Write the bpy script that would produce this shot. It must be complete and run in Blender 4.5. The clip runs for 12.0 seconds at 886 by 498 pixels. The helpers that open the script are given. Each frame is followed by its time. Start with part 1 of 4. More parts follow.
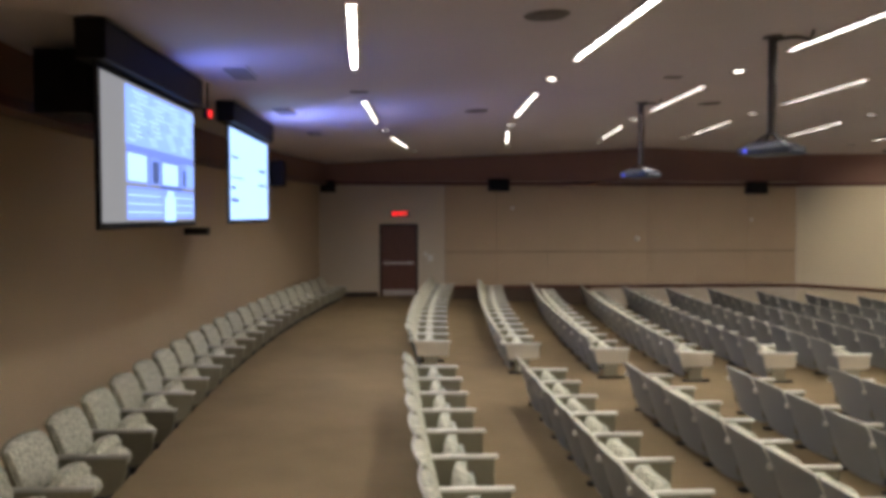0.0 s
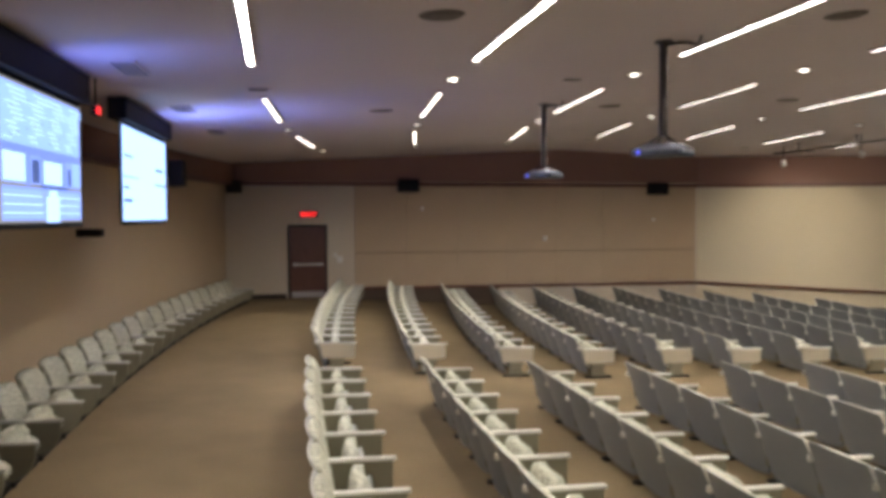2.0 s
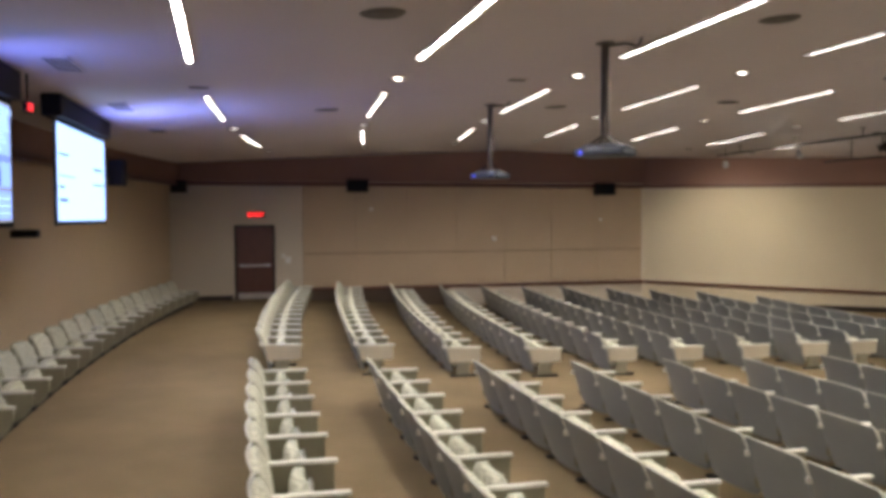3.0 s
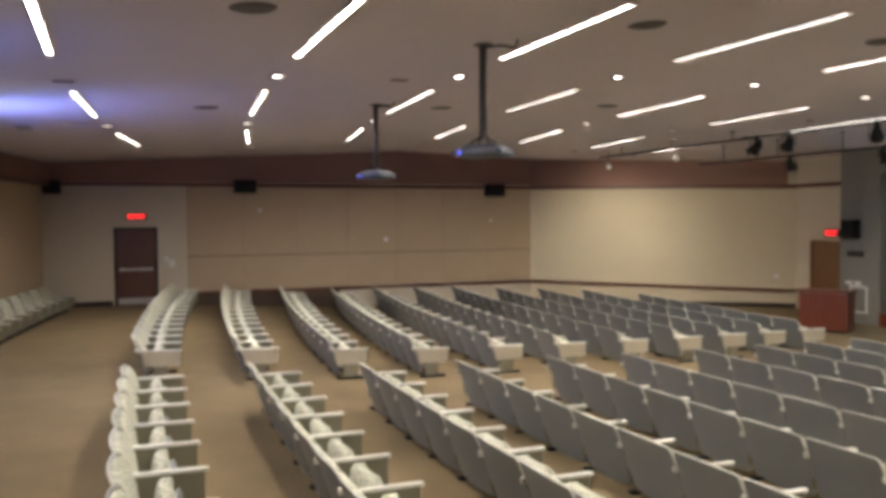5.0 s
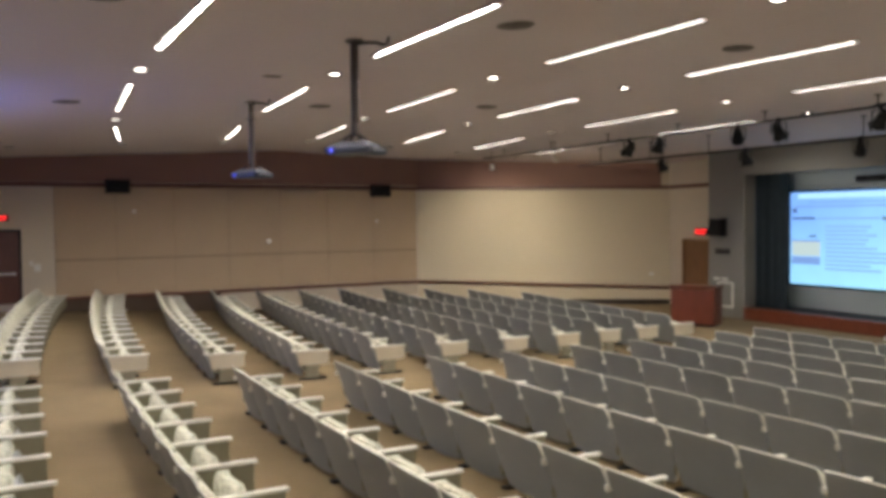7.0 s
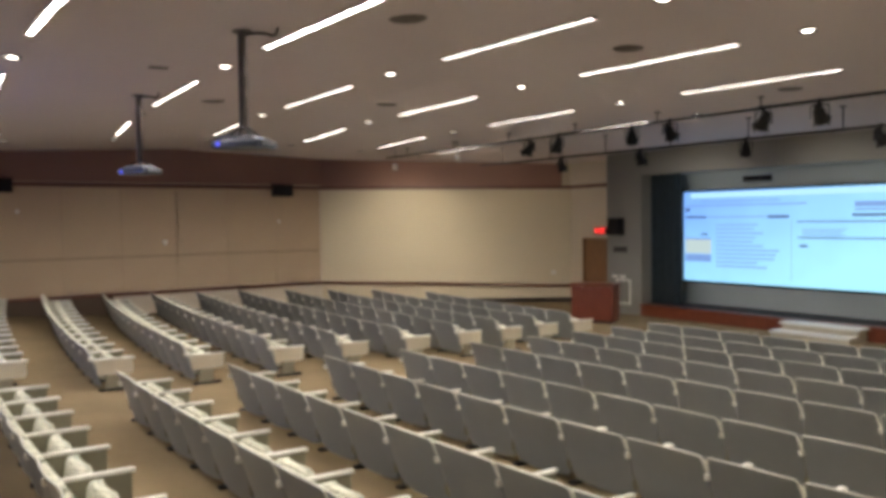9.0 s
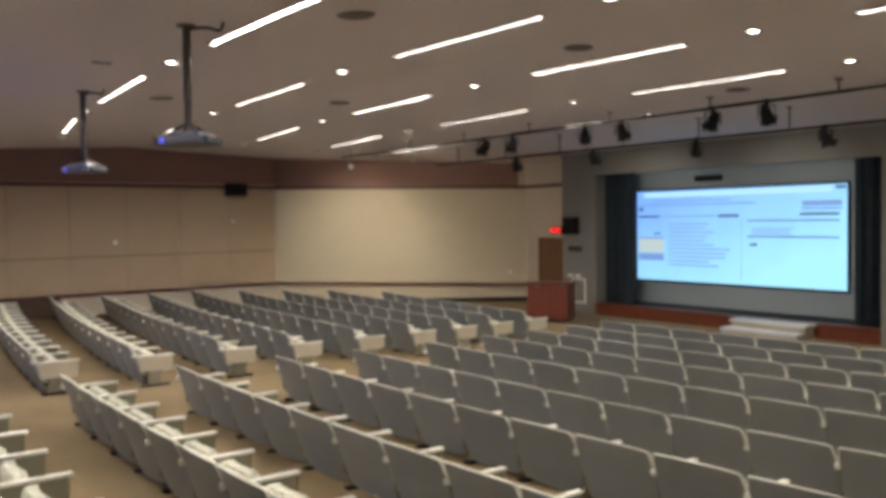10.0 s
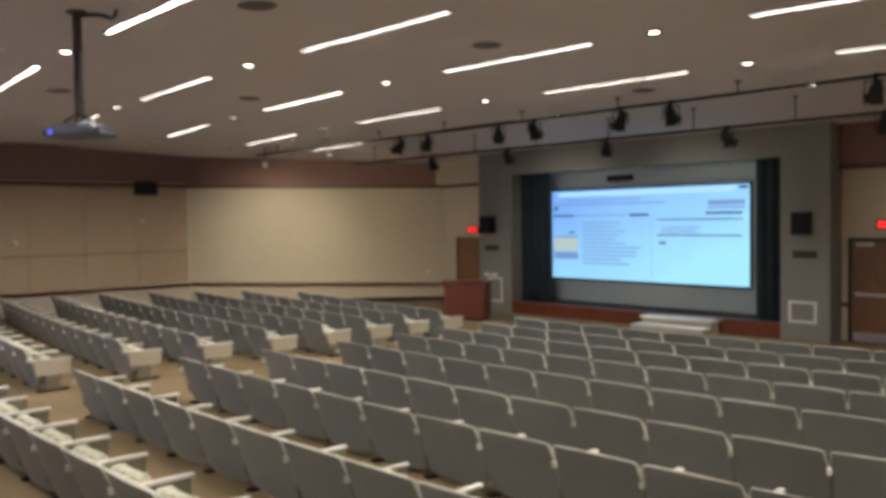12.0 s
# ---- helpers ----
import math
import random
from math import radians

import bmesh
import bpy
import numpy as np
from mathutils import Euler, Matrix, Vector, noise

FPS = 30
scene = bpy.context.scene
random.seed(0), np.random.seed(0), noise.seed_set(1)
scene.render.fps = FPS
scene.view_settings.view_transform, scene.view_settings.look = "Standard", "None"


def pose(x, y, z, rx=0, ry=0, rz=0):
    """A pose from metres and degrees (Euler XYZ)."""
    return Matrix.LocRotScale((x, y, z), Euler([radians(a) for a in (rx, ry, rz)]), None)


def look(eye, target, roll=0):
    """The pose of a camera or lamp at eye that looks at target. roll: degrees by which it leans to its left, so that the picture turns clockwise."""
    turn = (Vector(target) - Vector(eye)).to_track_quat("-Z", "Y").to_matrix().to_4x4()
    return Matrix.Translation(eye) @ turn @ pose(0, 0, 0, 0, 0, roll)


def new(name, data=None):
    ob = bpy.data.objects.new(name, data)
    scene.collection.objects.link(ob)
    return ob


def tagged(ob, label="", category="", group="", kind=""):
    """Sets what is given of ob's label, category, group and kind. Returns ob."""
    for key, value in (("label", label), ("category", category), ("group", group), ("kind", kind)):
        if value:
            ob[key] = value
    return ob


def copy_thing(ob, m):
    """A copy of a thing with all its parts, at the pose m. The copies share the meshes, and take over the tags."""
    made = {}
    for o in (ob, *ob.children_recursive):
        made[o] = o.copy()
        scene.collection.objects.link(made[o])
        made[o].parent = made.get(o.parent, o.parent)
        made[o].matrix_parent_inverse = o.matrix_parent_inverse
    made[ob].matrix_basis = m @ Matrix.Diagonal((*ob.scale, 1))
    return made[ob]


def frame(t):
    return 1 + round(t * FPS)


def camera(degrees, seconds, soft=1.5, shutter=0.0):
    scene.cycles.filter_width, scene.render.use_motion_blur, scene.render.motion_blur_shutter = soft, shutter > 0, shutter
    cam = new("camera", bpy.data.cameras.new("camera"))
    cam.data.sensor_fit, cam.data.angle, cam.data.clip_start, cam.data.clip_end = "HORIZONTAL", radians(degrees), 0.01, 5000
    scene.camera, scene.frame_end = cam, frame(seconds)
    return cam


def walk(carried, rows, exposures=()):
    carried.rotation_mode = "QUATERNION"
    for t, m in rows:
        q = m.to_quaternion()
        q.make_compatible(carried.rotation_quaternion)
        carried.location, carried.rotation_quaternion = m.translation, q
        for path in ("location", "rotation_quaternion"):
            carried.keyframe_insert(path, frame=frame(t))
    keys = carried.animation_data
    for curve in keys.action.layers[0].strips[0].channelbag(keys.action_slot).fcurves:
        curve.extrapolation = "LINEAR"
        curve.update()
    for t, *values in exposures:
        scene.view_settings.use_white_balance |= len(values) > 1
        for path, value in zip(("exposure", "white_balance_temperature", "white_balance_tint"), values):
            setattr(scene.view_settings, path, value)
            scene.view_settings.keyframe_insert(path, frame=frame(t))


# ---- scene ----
cam = camera(57.2, 12.0, soft=4.4)
# seconds, eye x y z, yaw, pitch, roll
PATH = [
    (0.0, -0.000, -0.000, 3.260, -4.64, -2.37, 0.10),
    (0.5, 0.038, 0.007, 3.263, -6.01, -2.39, 0.10),
    (1.0, 0.082, 0.015, 3.263, -7.44, -2.39, 0.12),
    (1.5, 0.130, 0.025, 3.259, -8.98, -2.36, 0.17),
    (2.0, 0.179, 0.029, 3.252, -10.61, -2.33, 0.22),
    (2.5, 0.227, 0.036, 3.247, -12.32, -2.32, 0.25),
    (3.0, 0.282, 0.043, 3.241, -13.98, -2.30, 0.27),
    (5.0, 0.492, 0.033, 3.217, -21.21, -2.22, 0.44),
    (5.5, 0.554, 0.029, 3.212, -23.13, -2.21, 0.49),
    (6.0, 0.620, 0.019, 3.204, -25.04, -2.21, 0.52),
    (6.5, 0.679, 0.014, 3.191, -26.94, -2.18, 0.59),
    (7.0, 0.735, 0.015, 3.176, -28.79, -2.17, 0.64),
    (9.0, 0.959, 0.031, 3.108, -35.17, -2.13, 0.78),
    (9.5, 1.019, 0.023, 3.092, -36.63, -2.12, 0.82),
    (10.0, 1.081, 0.007, 3.077, -38.02, -2.13, 0.84),
    (10.5, 1.138, -0.009, 3.062, -39.40, -2.13, 0.86),
    (11.0, 1.182, -0.022, 3.043, -40.82, -2.13, 0.85),
    (11.5, 1.232, -0.045, 3.026, -42.15, -2.12, 0.85),
    (12.0, 1.283, -0.077, 3.006, -43.39, -2.11, 0.85),
]
walk(cam, [(t, pose(x, y, z, 90 + pitch, roll, yaw)) for t, x, y, z, yaw, pitch, roll in PATH],
     [(0.0, 0.02), (2.5, 0.30), (5.0, 0.40), (7.0, 0.39), (9.5, 0.33), (12.0, 0.12)])

# ---- light and exposure ----
world = bpy.data.worlds.new("world")
scene.world = world
world.use_nodes = True
world.node_tree.nodes["Background"].inputs[0].default_value = (0.5, 0.45, 0.4, 1)
world.node_tree.nodes["Background"].inputs[1].default_value = 0.02
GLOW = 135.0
STRIP, DOWN, SCREEN, HUNG, WASH = 158.0, 13.0, 0.98, 1.95, 215.0


# ---- materials ----
def material(name, base, rough=0.6, metal=0.0, var=0.12, scale=8.0, fine=90.0, bump=0.15, depth=0.004, tint=None, spec=0.5, island=0.0, lo=0.45, hi=1.15):
    """Base colour with variation at two scales and a fine relief; sizes in metres."""
    m = bpy.data.materials.new(name)
    m.use_nodes = True
    nt = m.node_tree
    n, l = nt.nodes, nt.links
    b = n["Principled BSDF"]
    b.inputs["Roughness"].default_value, b.inputs["Metallic"].default_value = rough, metal
    b.inputs["Specular IOR Level"].default_value = spec
    tc = n.new("ShaderNodeTexCoord")
    big, small = n.new("ShaderNodeTexNoise"), n.new("ShaderNodeTexNoise")
    big.inputs["Scale"].default_value, big.inputs["Detail"].default_value = scale, 4
    small.inputs["Scale"].default_value, small.inputs["Detail"].default_value = fine, 3
    for t in (big, small):
        l.new(tc.outputs["Object"], t.inputs["Vector"])
    add = n.new("ShaderNodeMath")
    add.operation = "MULTIPLY_ADD"
    l.new(small.outputs["Fac"], add.inputs[0])
    add.inputs[1].default_value = 0.6
    l.new(big.outputs["Fac"], add.inputs[2])
    ramp = n.new("ShaderNodeMapRange")
    ramp.inputs["From Min"].default_value, ramp.inputs["From Max"].default_value = lo, hi
    ramp.inputs["To Min"].default_value, ramp.inputs["To Max"].default_value = 0.0, 1.0
    l.new(add.outputs[0], ramp.inputs["Value"])
    mix = n.new("ShaderNodeMix")
    mix.data_type = "RGBA"
    other = tint or tuple(c * (1 + var) for c in base)
    mix.inputs["A"].default_value = (*[c * (1 - var) for c in base], 1)
    mix.inputs["B"].default_value = (*other, 1)
    l.new(ramp.outputs[0], mix.inputs["Factor"])
    out = mix.outputs["Result"]
    if island:
        info = n.new("ShaderNodeObjectInfo")
        hsv = n.new("ShaderNodeHueSaturation")
        mr = n.new("ShaderNodeMapRange")
        mr.inputs["To Min"].default_value, mr.inputs["To Max"].default_value = 1 - island, 1 + island
        l.new(info.outputs["Random"], mr.inputs["Value"])
        l.new(mr.outputs[0], hsv.inputs["Value"])
        l.new(out, hsv.inputs["Color"])
        out = hsv.outputs["Color"]
    l.new(out, b.inputs["Base Color"])
    if bump:
        bp = n.new("ShaderNodeBump")
        bp.inputs["Strength"].default_value, bp.inputs["Distance"].default_value = bump, depth
        l.new(small.outputs["Fac"], bp.inputs["Height"])
        l.new(bp.outputs[0], b.inputs["Normal"])
    return m


def glow(name, colour, strength, base=(0.8, 0.8, 0.8)):
    m = bpy.data.materials.new(name)
    m.use_nodes = True
    b = m.node_tree.nodes["Principled BSDF"]
    b.inputs["Base Color"].default_value = (*base, 1)
    b.inputs["Emission Color"].default_value = (*colour, 1)
    b.inputs["Emission Strength"].default_value = strength
    return m


def wood(name, dark, light, rough=0.35, stretch=(14, 14, 1.2)):
    m = bpy.data.materials.new(name)
    m.use_nodes = True
    nt = m.node_tree
    n, l = nt.nodes, nt.links
    b = n["Principled BSDF"]
    b.inputs["Roughness"].default_value = rough
    tc, mp = n.new("ShaderNodeTexCoord"), n.new("ShaderNodeMapping")
    mp.inputs["Scale"].default_value = stretch
    l.new(tc.outputs["Object"], mp.inputs["Vector"])
    nz = n.new("ShaderNodeTexNoise")
    nz.inputs["Scale"].default_value, nz.inputs["Detail"].default_value, nz.inputs["Distortion"].default_value = 2.5, 6, 0.6
    l.new(mp.outputs[0], nz.inputs["Vector"])
    rp = n.new("ShaderNodeValToRGB")
    rp.color_ramp.elements[0].color, rp.color_ramp.elements[0].position = (*dark, 1), 0.3
    rp.color_ramp.elements[1].color, rp.color_ramp.elements[1].position = (*light, 1), 0.72
    l.new(nz.outputs["Fac"], rp.inputs[0])
    l.new(rp.outputs[0], b.inputs["Base Color"])
    return m


CARPET = material("carpet", (0.215, 0.163, 0.094), 0.95, var=0.2, scale=0.9, fine=160, bump=0.5, depth=0.006, spec=0.1)
CEIL = material("ceiling_paint", (0.60, 0.53, 0.55), 0.9, var=0.03, scale=0.5, fine=60, bump=0.05, spec=0.2)
WALL = material("beige_wallcovering", (0.58, 0.45, 0.30), 0.85, var=0.05, scale=0.6, fine=70, bump=0.15, spec=0.2)
PANEL = material("tan_fabric_panel", (0.50, 0.385, 0.26), 0.95, var=0.06, scale=0.7, fine=120, bump=0.3, spec=0.1)
CREAM = material("cream_wall_paint", (0.64, 0.565, 0.41), 0.8, var=0.03, scale=0.5, fine=60, bump=0.05, spec=0.2)
DOORWALL = material("grey_beige_wall_paint", (0.60, 0.53, 0.42), 0.85, var=0.04, scale=0.6, fine=60, bump=0.06, spec=0.2)
GREYWALL = material("grey_wall_paint", (0.265, 0.26, 0.24), 0.85, var=0.04, scale=0.6, fine=60, bump=0.06, spec=0.2)
SOFFIT = material("brown_soffit_paint", (0.25, 0.14, 0.105), 0.75, var=0.08, scale=0.7, fine=60, bump=0.06)
TRIM = wood("dark_wood_trim", (0.085, 0.030, 0.018), (0.17, 0.062, 0.035), 0.4, (1, 1, 14))
WAINSCOT = material("dark_brown_wainscot", (0.085, 0.056, 0.036), 0.5, var=0.12, scale=1.5)
BASE = material("dark_vinyl_base", (0.03, 0.02, 0.016), 0.5, var=0.1)
DOORWOOD = wood("brown_door_veneer", (0.085, 0.03, 0.02), (0.14, 0.055, 0.036), 0.4)
OAK = wood("oak_door_veneer", (0.15, 0.07, 0.028), (0.24, 0.12, 0.05), 0.4)
CHERRY = wood("cherry_wood_veneer", (0.13, 0.032, 0.016), (0.22, 0.06, 0.03), 0.3)
METAL = material("brushed_metal", (0.6, 0.58, 0.55), 0.35, 1.0, var=0.05)
BLACK = material("matt_black_metal", (0.012, 0.011, 0.011), 0.6, var=0.2, spec=0.2)
DARKBROWN = material("bronze_painted_pipe", (0.035, 0.026, 0.022), 0.5, var=0.2)
SHELL = material("grey_plastic_shell", (0.222, 0.236, 0.238), 0.36, var=0.08, scale=3, fine=140, bump=0.2, depth=0.002, island=0.06)
FABRIC = material("pale_patterned_fabric", (0.30, 0.31, 0.235), 0.95, tint=(0.74, 0.73, 0.61), lo=0.6, hi=0.98, scale=26, fine=120, bump=0.35, spec=0.1, island=0.05)
ARM = material("cream_plastic_arm", (0.67, 0.665, 0.60), 0.45, var=0.06, scale=5)
SIDE = material("cream_panel_laminate", (0.55, 0.50, 0.385), 0.6, var=0.06, scale=3)
EDGE = material("pale_edge_moulding", (0.60, 0.59, 0.54), 0.4, var=0.06, scale=5)
# darker than the end panels: shade between the seats is put into this olive
SHADED_OLIVE = material("olive_with_shade", (0.20, 0.185, 0.125), 0.8, var=0.1, scale=4)
OLIVE = material("olive_grey_side_panel", (0.25, 0.232, 0.165), 0.8, var=0.08, scale=4)
CURTAIN = material("dark_teal_curtain", (0.06, 0.077, 0.087), 0.95, var=0.15, scale=4, bump=0.3, spec=0.1)
STAGEBACK = material("grey_blue_fabric_wall", (0.36, 0.41, 0.42), 0.9, var=0.05, scale=1)
WHITE = material("white_plastic", (0.75, 0.74, 0.70), 0.5, var=0.04)
SILVER = material("grey_blue_projector_casing", (0.04, 0.046, 0.07), 0.4, var=0.1)
BAFFLE = material("satin_grey_baffle", (0.042, 0.041, 0.039), 0.6, var=0.1)
VENT = material("dark_vent_paint", (0.09, 0.07, 0.065), 0.6, var=0.15)
TUBE = glow("fluorescent_diffuser", (1.0, 0.925, 0.83), STRIP)
LAMP = glow("downlight_lens", (1.0, 0.9, 0.78), DOWN)
LENSGLOW = glow("projector_lens_light", (0.12, 0.14, 1.0), 0.9, (0.02, 0.02, 0.05))
EXITRED = glow("exit_sign_red", (1.0, 0.03, 0.03), 1.3, (0.3, 0.02, 0.02))


# ---- mesh helpers ----
def box(bm, x0, x1, y0, y1, z0, z1, bevel=0.0, turn=None):
    v = [bm.verts.new((x, y, z)) for x in (x0, x1) for y in (y0, y1) for z in (z0, z1)]
    fs = [bm.faces.new([v[i] for i in q]) for q in ((0, 1, 3, 2), (4, 6, 7, 5), (0, 4, 5, 1), (2, 3, 7, 6), (0, 2, 6, 4), (1, 5, 7, 3))]
    if bevel:
        es = list({e for f in fs for e in f.edges})
        r = bmesh.ops.bevel(bm, geom=es, offset=bevel, segments=2, affect="EDGES", profile=0.6)
        v = list({w for f in r["faces"] for w in f.verts} | {w for w in v if w.is_valid})
    if turn is not None:
        bmesh.ops.transform(bm, matrix=turn, verts=[w for w in v if w.is_valid])
    return v


def rod(bm, a, b, r, r2=None, n=12):
    a, b = Vector(a), Vector(b)
    m = Matrix.Translation((a + b) / 2) @ (b - a).to_track_quat("Z", "Y").to_matrix().to_4x4()
    return bmesh.ops.create_cone(bm, cap_ends=True, segments=n, radius1=r, radius2=r if r2 is None else r2, depth=(b - a).length, matrix=m)["verts"]


def finish(name, bm, mat, parent=None, label="", smooth=False):
    bmesh.ops.recalc_face_normals(bm, faces=bm.faces[:])
    me = bpy.data.meshes.new(name)
    bm.to_mesh(me)
    bm.free()
    me.materials.append(mat)
    if smooth:
        for p in me.polygons:
            p.use_smooth = True
        me.set_sharp_from_angle(angle=radians(38))
    ob = new(name, me)
    if parent is not None:
        ob.parent = parent
    if label:
        ob["label"] = label
    return ob


def part(name, bm, mat, parent, label="", smooth=False):
    return finish(name, bm, mat, parent, label, smooth)


def thing(name, m, label, category, group=""):
    e = new(name)
    e.empty_display_size = 0.2
    e.matrix_world = m
    return tagged(e, label, category, group)


def structure(name, bm, mat, label, category=""):
    return tagged(finish(name, bm, mat), label, category or name.split("_")[0], kind="structure")


def one(*args, **kw):
    bm = bmesh.new()
    box(bm, *args, **kw)
    return bm


# ---- plan ----
BEND, MID = 0.0057, 10.5          # rows bow away from the stage at the middle
FAR, NEAR, BACK, FRONT = 27.2, -1.6, -3.75, 20.6


def bow(y):
    return BEND * (y - MID) ** 2


ROW_X = [0.29, 1.98, 3.65, 5.28, 6.92, 8.40, 9.95, 11.35, 12.55, 13.7, 14.85]
FAR_SEATS = [13, 13, 13, 13, 13, 13, 13, 12, 11, 10, 8]      # seats beyond the cross aisle, row by row
ROW_TOP = [1.265, 1.19, 1.07, 0.98, 0.93, 0.88, 0.85, 0.83, 0.82, 0.81, 0.80]
ROW_BEND = [0.0039, 0.0040, 0.0045, 0.0051, 0.0048, 0.0052, 0.0052, 0.0053, 0.0058, 0.0070, 0.0078]
SEAT_H = 0.80
PITCH = 0.92
PROFILE_S = [-6.0, -0.5] + [x + 0.3 for x in ROW_X] + [40.0]
PROFILE_Z = [0.55, 0.55] + [z - SEAT_H for z in ROW_TOP] + [-0.01]


def floor_z(x, y):
    return float(np.interp(x - bow(y), PROFILE_S, PROFILE_Z))


def ceil_z(x):
    return 3.26 + (1.66 + 0.0525 * (x + 2.5) if x < 9.3 else 2.28 - 0.038 * (x - 9.3))


def back_x(y):
    return BACK + 0.0066 * (y - MID) ** 2 if y > MID else BACK


# floor: one carpeted sheet with the rake
bm = bmesh.new()
NX, NY = 92, 96
grid = [[bm.verts.new((x, y, floor_z(x, y))) for y in np.linspace(NEAR - 0.2, FAR + 0.3, NY)] for x in np.linspace(-4.6, 25.5, NX)]
for i in range(NX - 1):
    for j in range(NY - 1):
        bm.faces.new((grid[i][j], grid[i + 1][j], grid[i + 1][j + 1], grid[i][j + 1]))
floor = structure("floor", bm, CARPET, "tan brown carpet on a gently raked auditorium floor", "floor")
for p in floor.data.polygons:
    p.use_smooth = True

# ceiling: two shallow slopes with a ridge
bm = bmesh.new()
xs = [-5.0, 9.3, 26.0]
low = [[bm.verts.new((x, y, ceil_z(x) + dz)) for x in xs] for y in (NEAR - 0.3, FAR + 0.5) for dz in (0, 0.2)]
for i in range(2):
    bm.faces.new((low[0][i], low[0][i + 1], low[2][i + 1], low[2][i]))
    bm.faces.new((low[1][i], low[3][i], low[3][i + 1], low[1][i + 1]))
structure("ceiling", bm, CEIL, "smooth pale mauve-grey painted ceiling with a shallow ridge", "ceiling")


def wall_strip(bm, pts, z0, z1, thick, ztop=None):
    """A wall along the points, thickened to the outside (left of the run)."""
    pts = [Vector((*p, 0)) for p in pts]
    offs = []
    for i, p in enumerate(pts):
        a = pts[max(i - 1, 0)]
        b = pts[min(i + 1, len(pts) - 1)]
        d = (b - a).normalized()
        offs.append(Vector((-d.y, d.x, 0)) * thick)
    cols = []
    for i, (p, o) in enumerate(zip(pts, offs)):
        low = z0[i] if isinstance(z0, list) else z0
        top = ztop(p.x) if ztop else z1[i] if isinstance(z1, list) else z1
        cols.append([bm.verts.new((q.x, q.y, z)) for q in (p, p + o) for z in (low, top)])
    for a, b in zip(cols, cols[1:]):
        for i, j in ((0, 1), (1, 3), (3, 2), (2, 0)):
            bm.faces.new((a[i], a[j], b[j], b[i]))
    for c in (cols[0], cols[-1]):
        bm.faces.new((c[0], c[1], c[3], c[2]))


def run(name, pts, z0, z1, thick, mat, label, cat, ztop=None):
    bm = bmesh.new()
    wall_strip(bm, pts, z0, z1, thick, ztop)
    return structure(name, bm, mat, label, cat)


TOPZ = 5.9
TRIM_Z = 4.30
C1, C2, C3 = (14.6, FAR), (22.0, 21.75), (21.6, 18.5)
CORNER_X = -1.75
# back wall, curved; it carries the two screens
ys = np.linspace(NEAR, FAR, 25)
back_pts = [(back_x(y), y) for y in ys]
run("wall_back", back_pts, -0.2, TOPZ, 0.2, WALL, "curved beige wallcovering wall behind the last row", "wall")
# far side wall with a door opening
DX0, DX1, DZ1 = 0.08, 1.36, 3.26 - 0.28
DZ0 = floor_z(0.7, FAR)
for k, (x0, x1, z0) in enumerate(((-2.6, DX0, -0.2), (DX0, DX1, DZ1), (DX1, 2.26, -0.2))):
    run("wall_side_%d" % (k + 1), [(x0, FAR), (x1, FAR)], z0, TOPZ, 0.2, DOORWALL, "grey-beige painted wall round the exit door", "wall")
run("wall_side_4", [(2.26, FAR), C1], -0.2, TOPZ, 0.2, DOORWALL, "plain wall behind tan fabric panels", "wall")
run("wall_side_5", [C1, C2], -0.2, TOPZ, 0.2, CREAM, "cream painted angled wall lit by spotlights", "wall")
run("wall_side_6", [C2, C3], -0.2, TOPZ, 0.2, DOORWALL, "beige painted wall with a wooden door", "wall")
run("wall_near", [(26, NEAR), (-5, NEAR)], -0.2, TOPZ, 0.2, WALL, "beige wallcovering side wall", "wall")

# soffit, wooden trim, rail and base along the walls
side_pts = [(CORNER_X - 0.3, FAR), C1, C2, (21.62, 18.64)]
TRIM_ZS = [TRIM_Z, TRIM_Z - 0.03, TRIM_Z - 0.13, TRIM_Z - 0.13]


def inset(pts, d):
    """The run moved d metres into the room (to its right)."""
    out = []
    for i, p in enumerate(pts):
        a, b = Vector((*pts[max(i - 1, 0)], 0)), Vector((*pts[min(i + 1, len(pts) - 1)], 0))
        t = (b - a).normalized()
        out.append((p[0] + t.y * d, p[1] - t.x * d))
    return out


run("soffit_back", inset(back_pts, 0.30), TRIM_Z + 0.10, TOPZ, 0.28, SOFFIT, "brown painted soffit band above the trim", "soffit", ceil_z)
run("trim_back", inset(back_pts, 0.34), TRIM_Z - 0.03, TRIM_Z + 0.09, 0.33, TRIM, "dark wooden trim under the soffit", "trim")
run("soffit_side_1", inset([side_pts[0], (9.3, FAR), C1], 0.10), TRIM_Z + 0.10, TOPZ, 0.09, SOFFIT, "brown painted soffit band above the trim", "soffit", ceil_z)
run("soffit_side_2", inset([C1, (21.75, 21.93)], 0.10), [TRIM_Z + 0.07, TRIM_Z - 0.035], TOPZ, 0.09, SOFFIT, "brown painted soffit band above the trim", "soffit", ceil_z)
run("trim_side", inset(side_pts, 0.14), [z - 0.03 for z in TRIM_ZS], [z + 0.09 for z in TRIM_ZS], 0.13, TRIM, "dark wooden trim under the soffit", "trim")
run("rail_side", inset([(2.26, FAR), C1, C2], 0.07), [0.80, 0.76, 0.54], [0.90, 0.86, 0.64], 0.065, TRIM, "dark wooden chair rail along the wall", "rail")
run("baseboard_back", inset(back_pts, 0.02), 0.5, 0.74, 0.018, BASE, "dark vinyl base along the back wall", "baseboard")
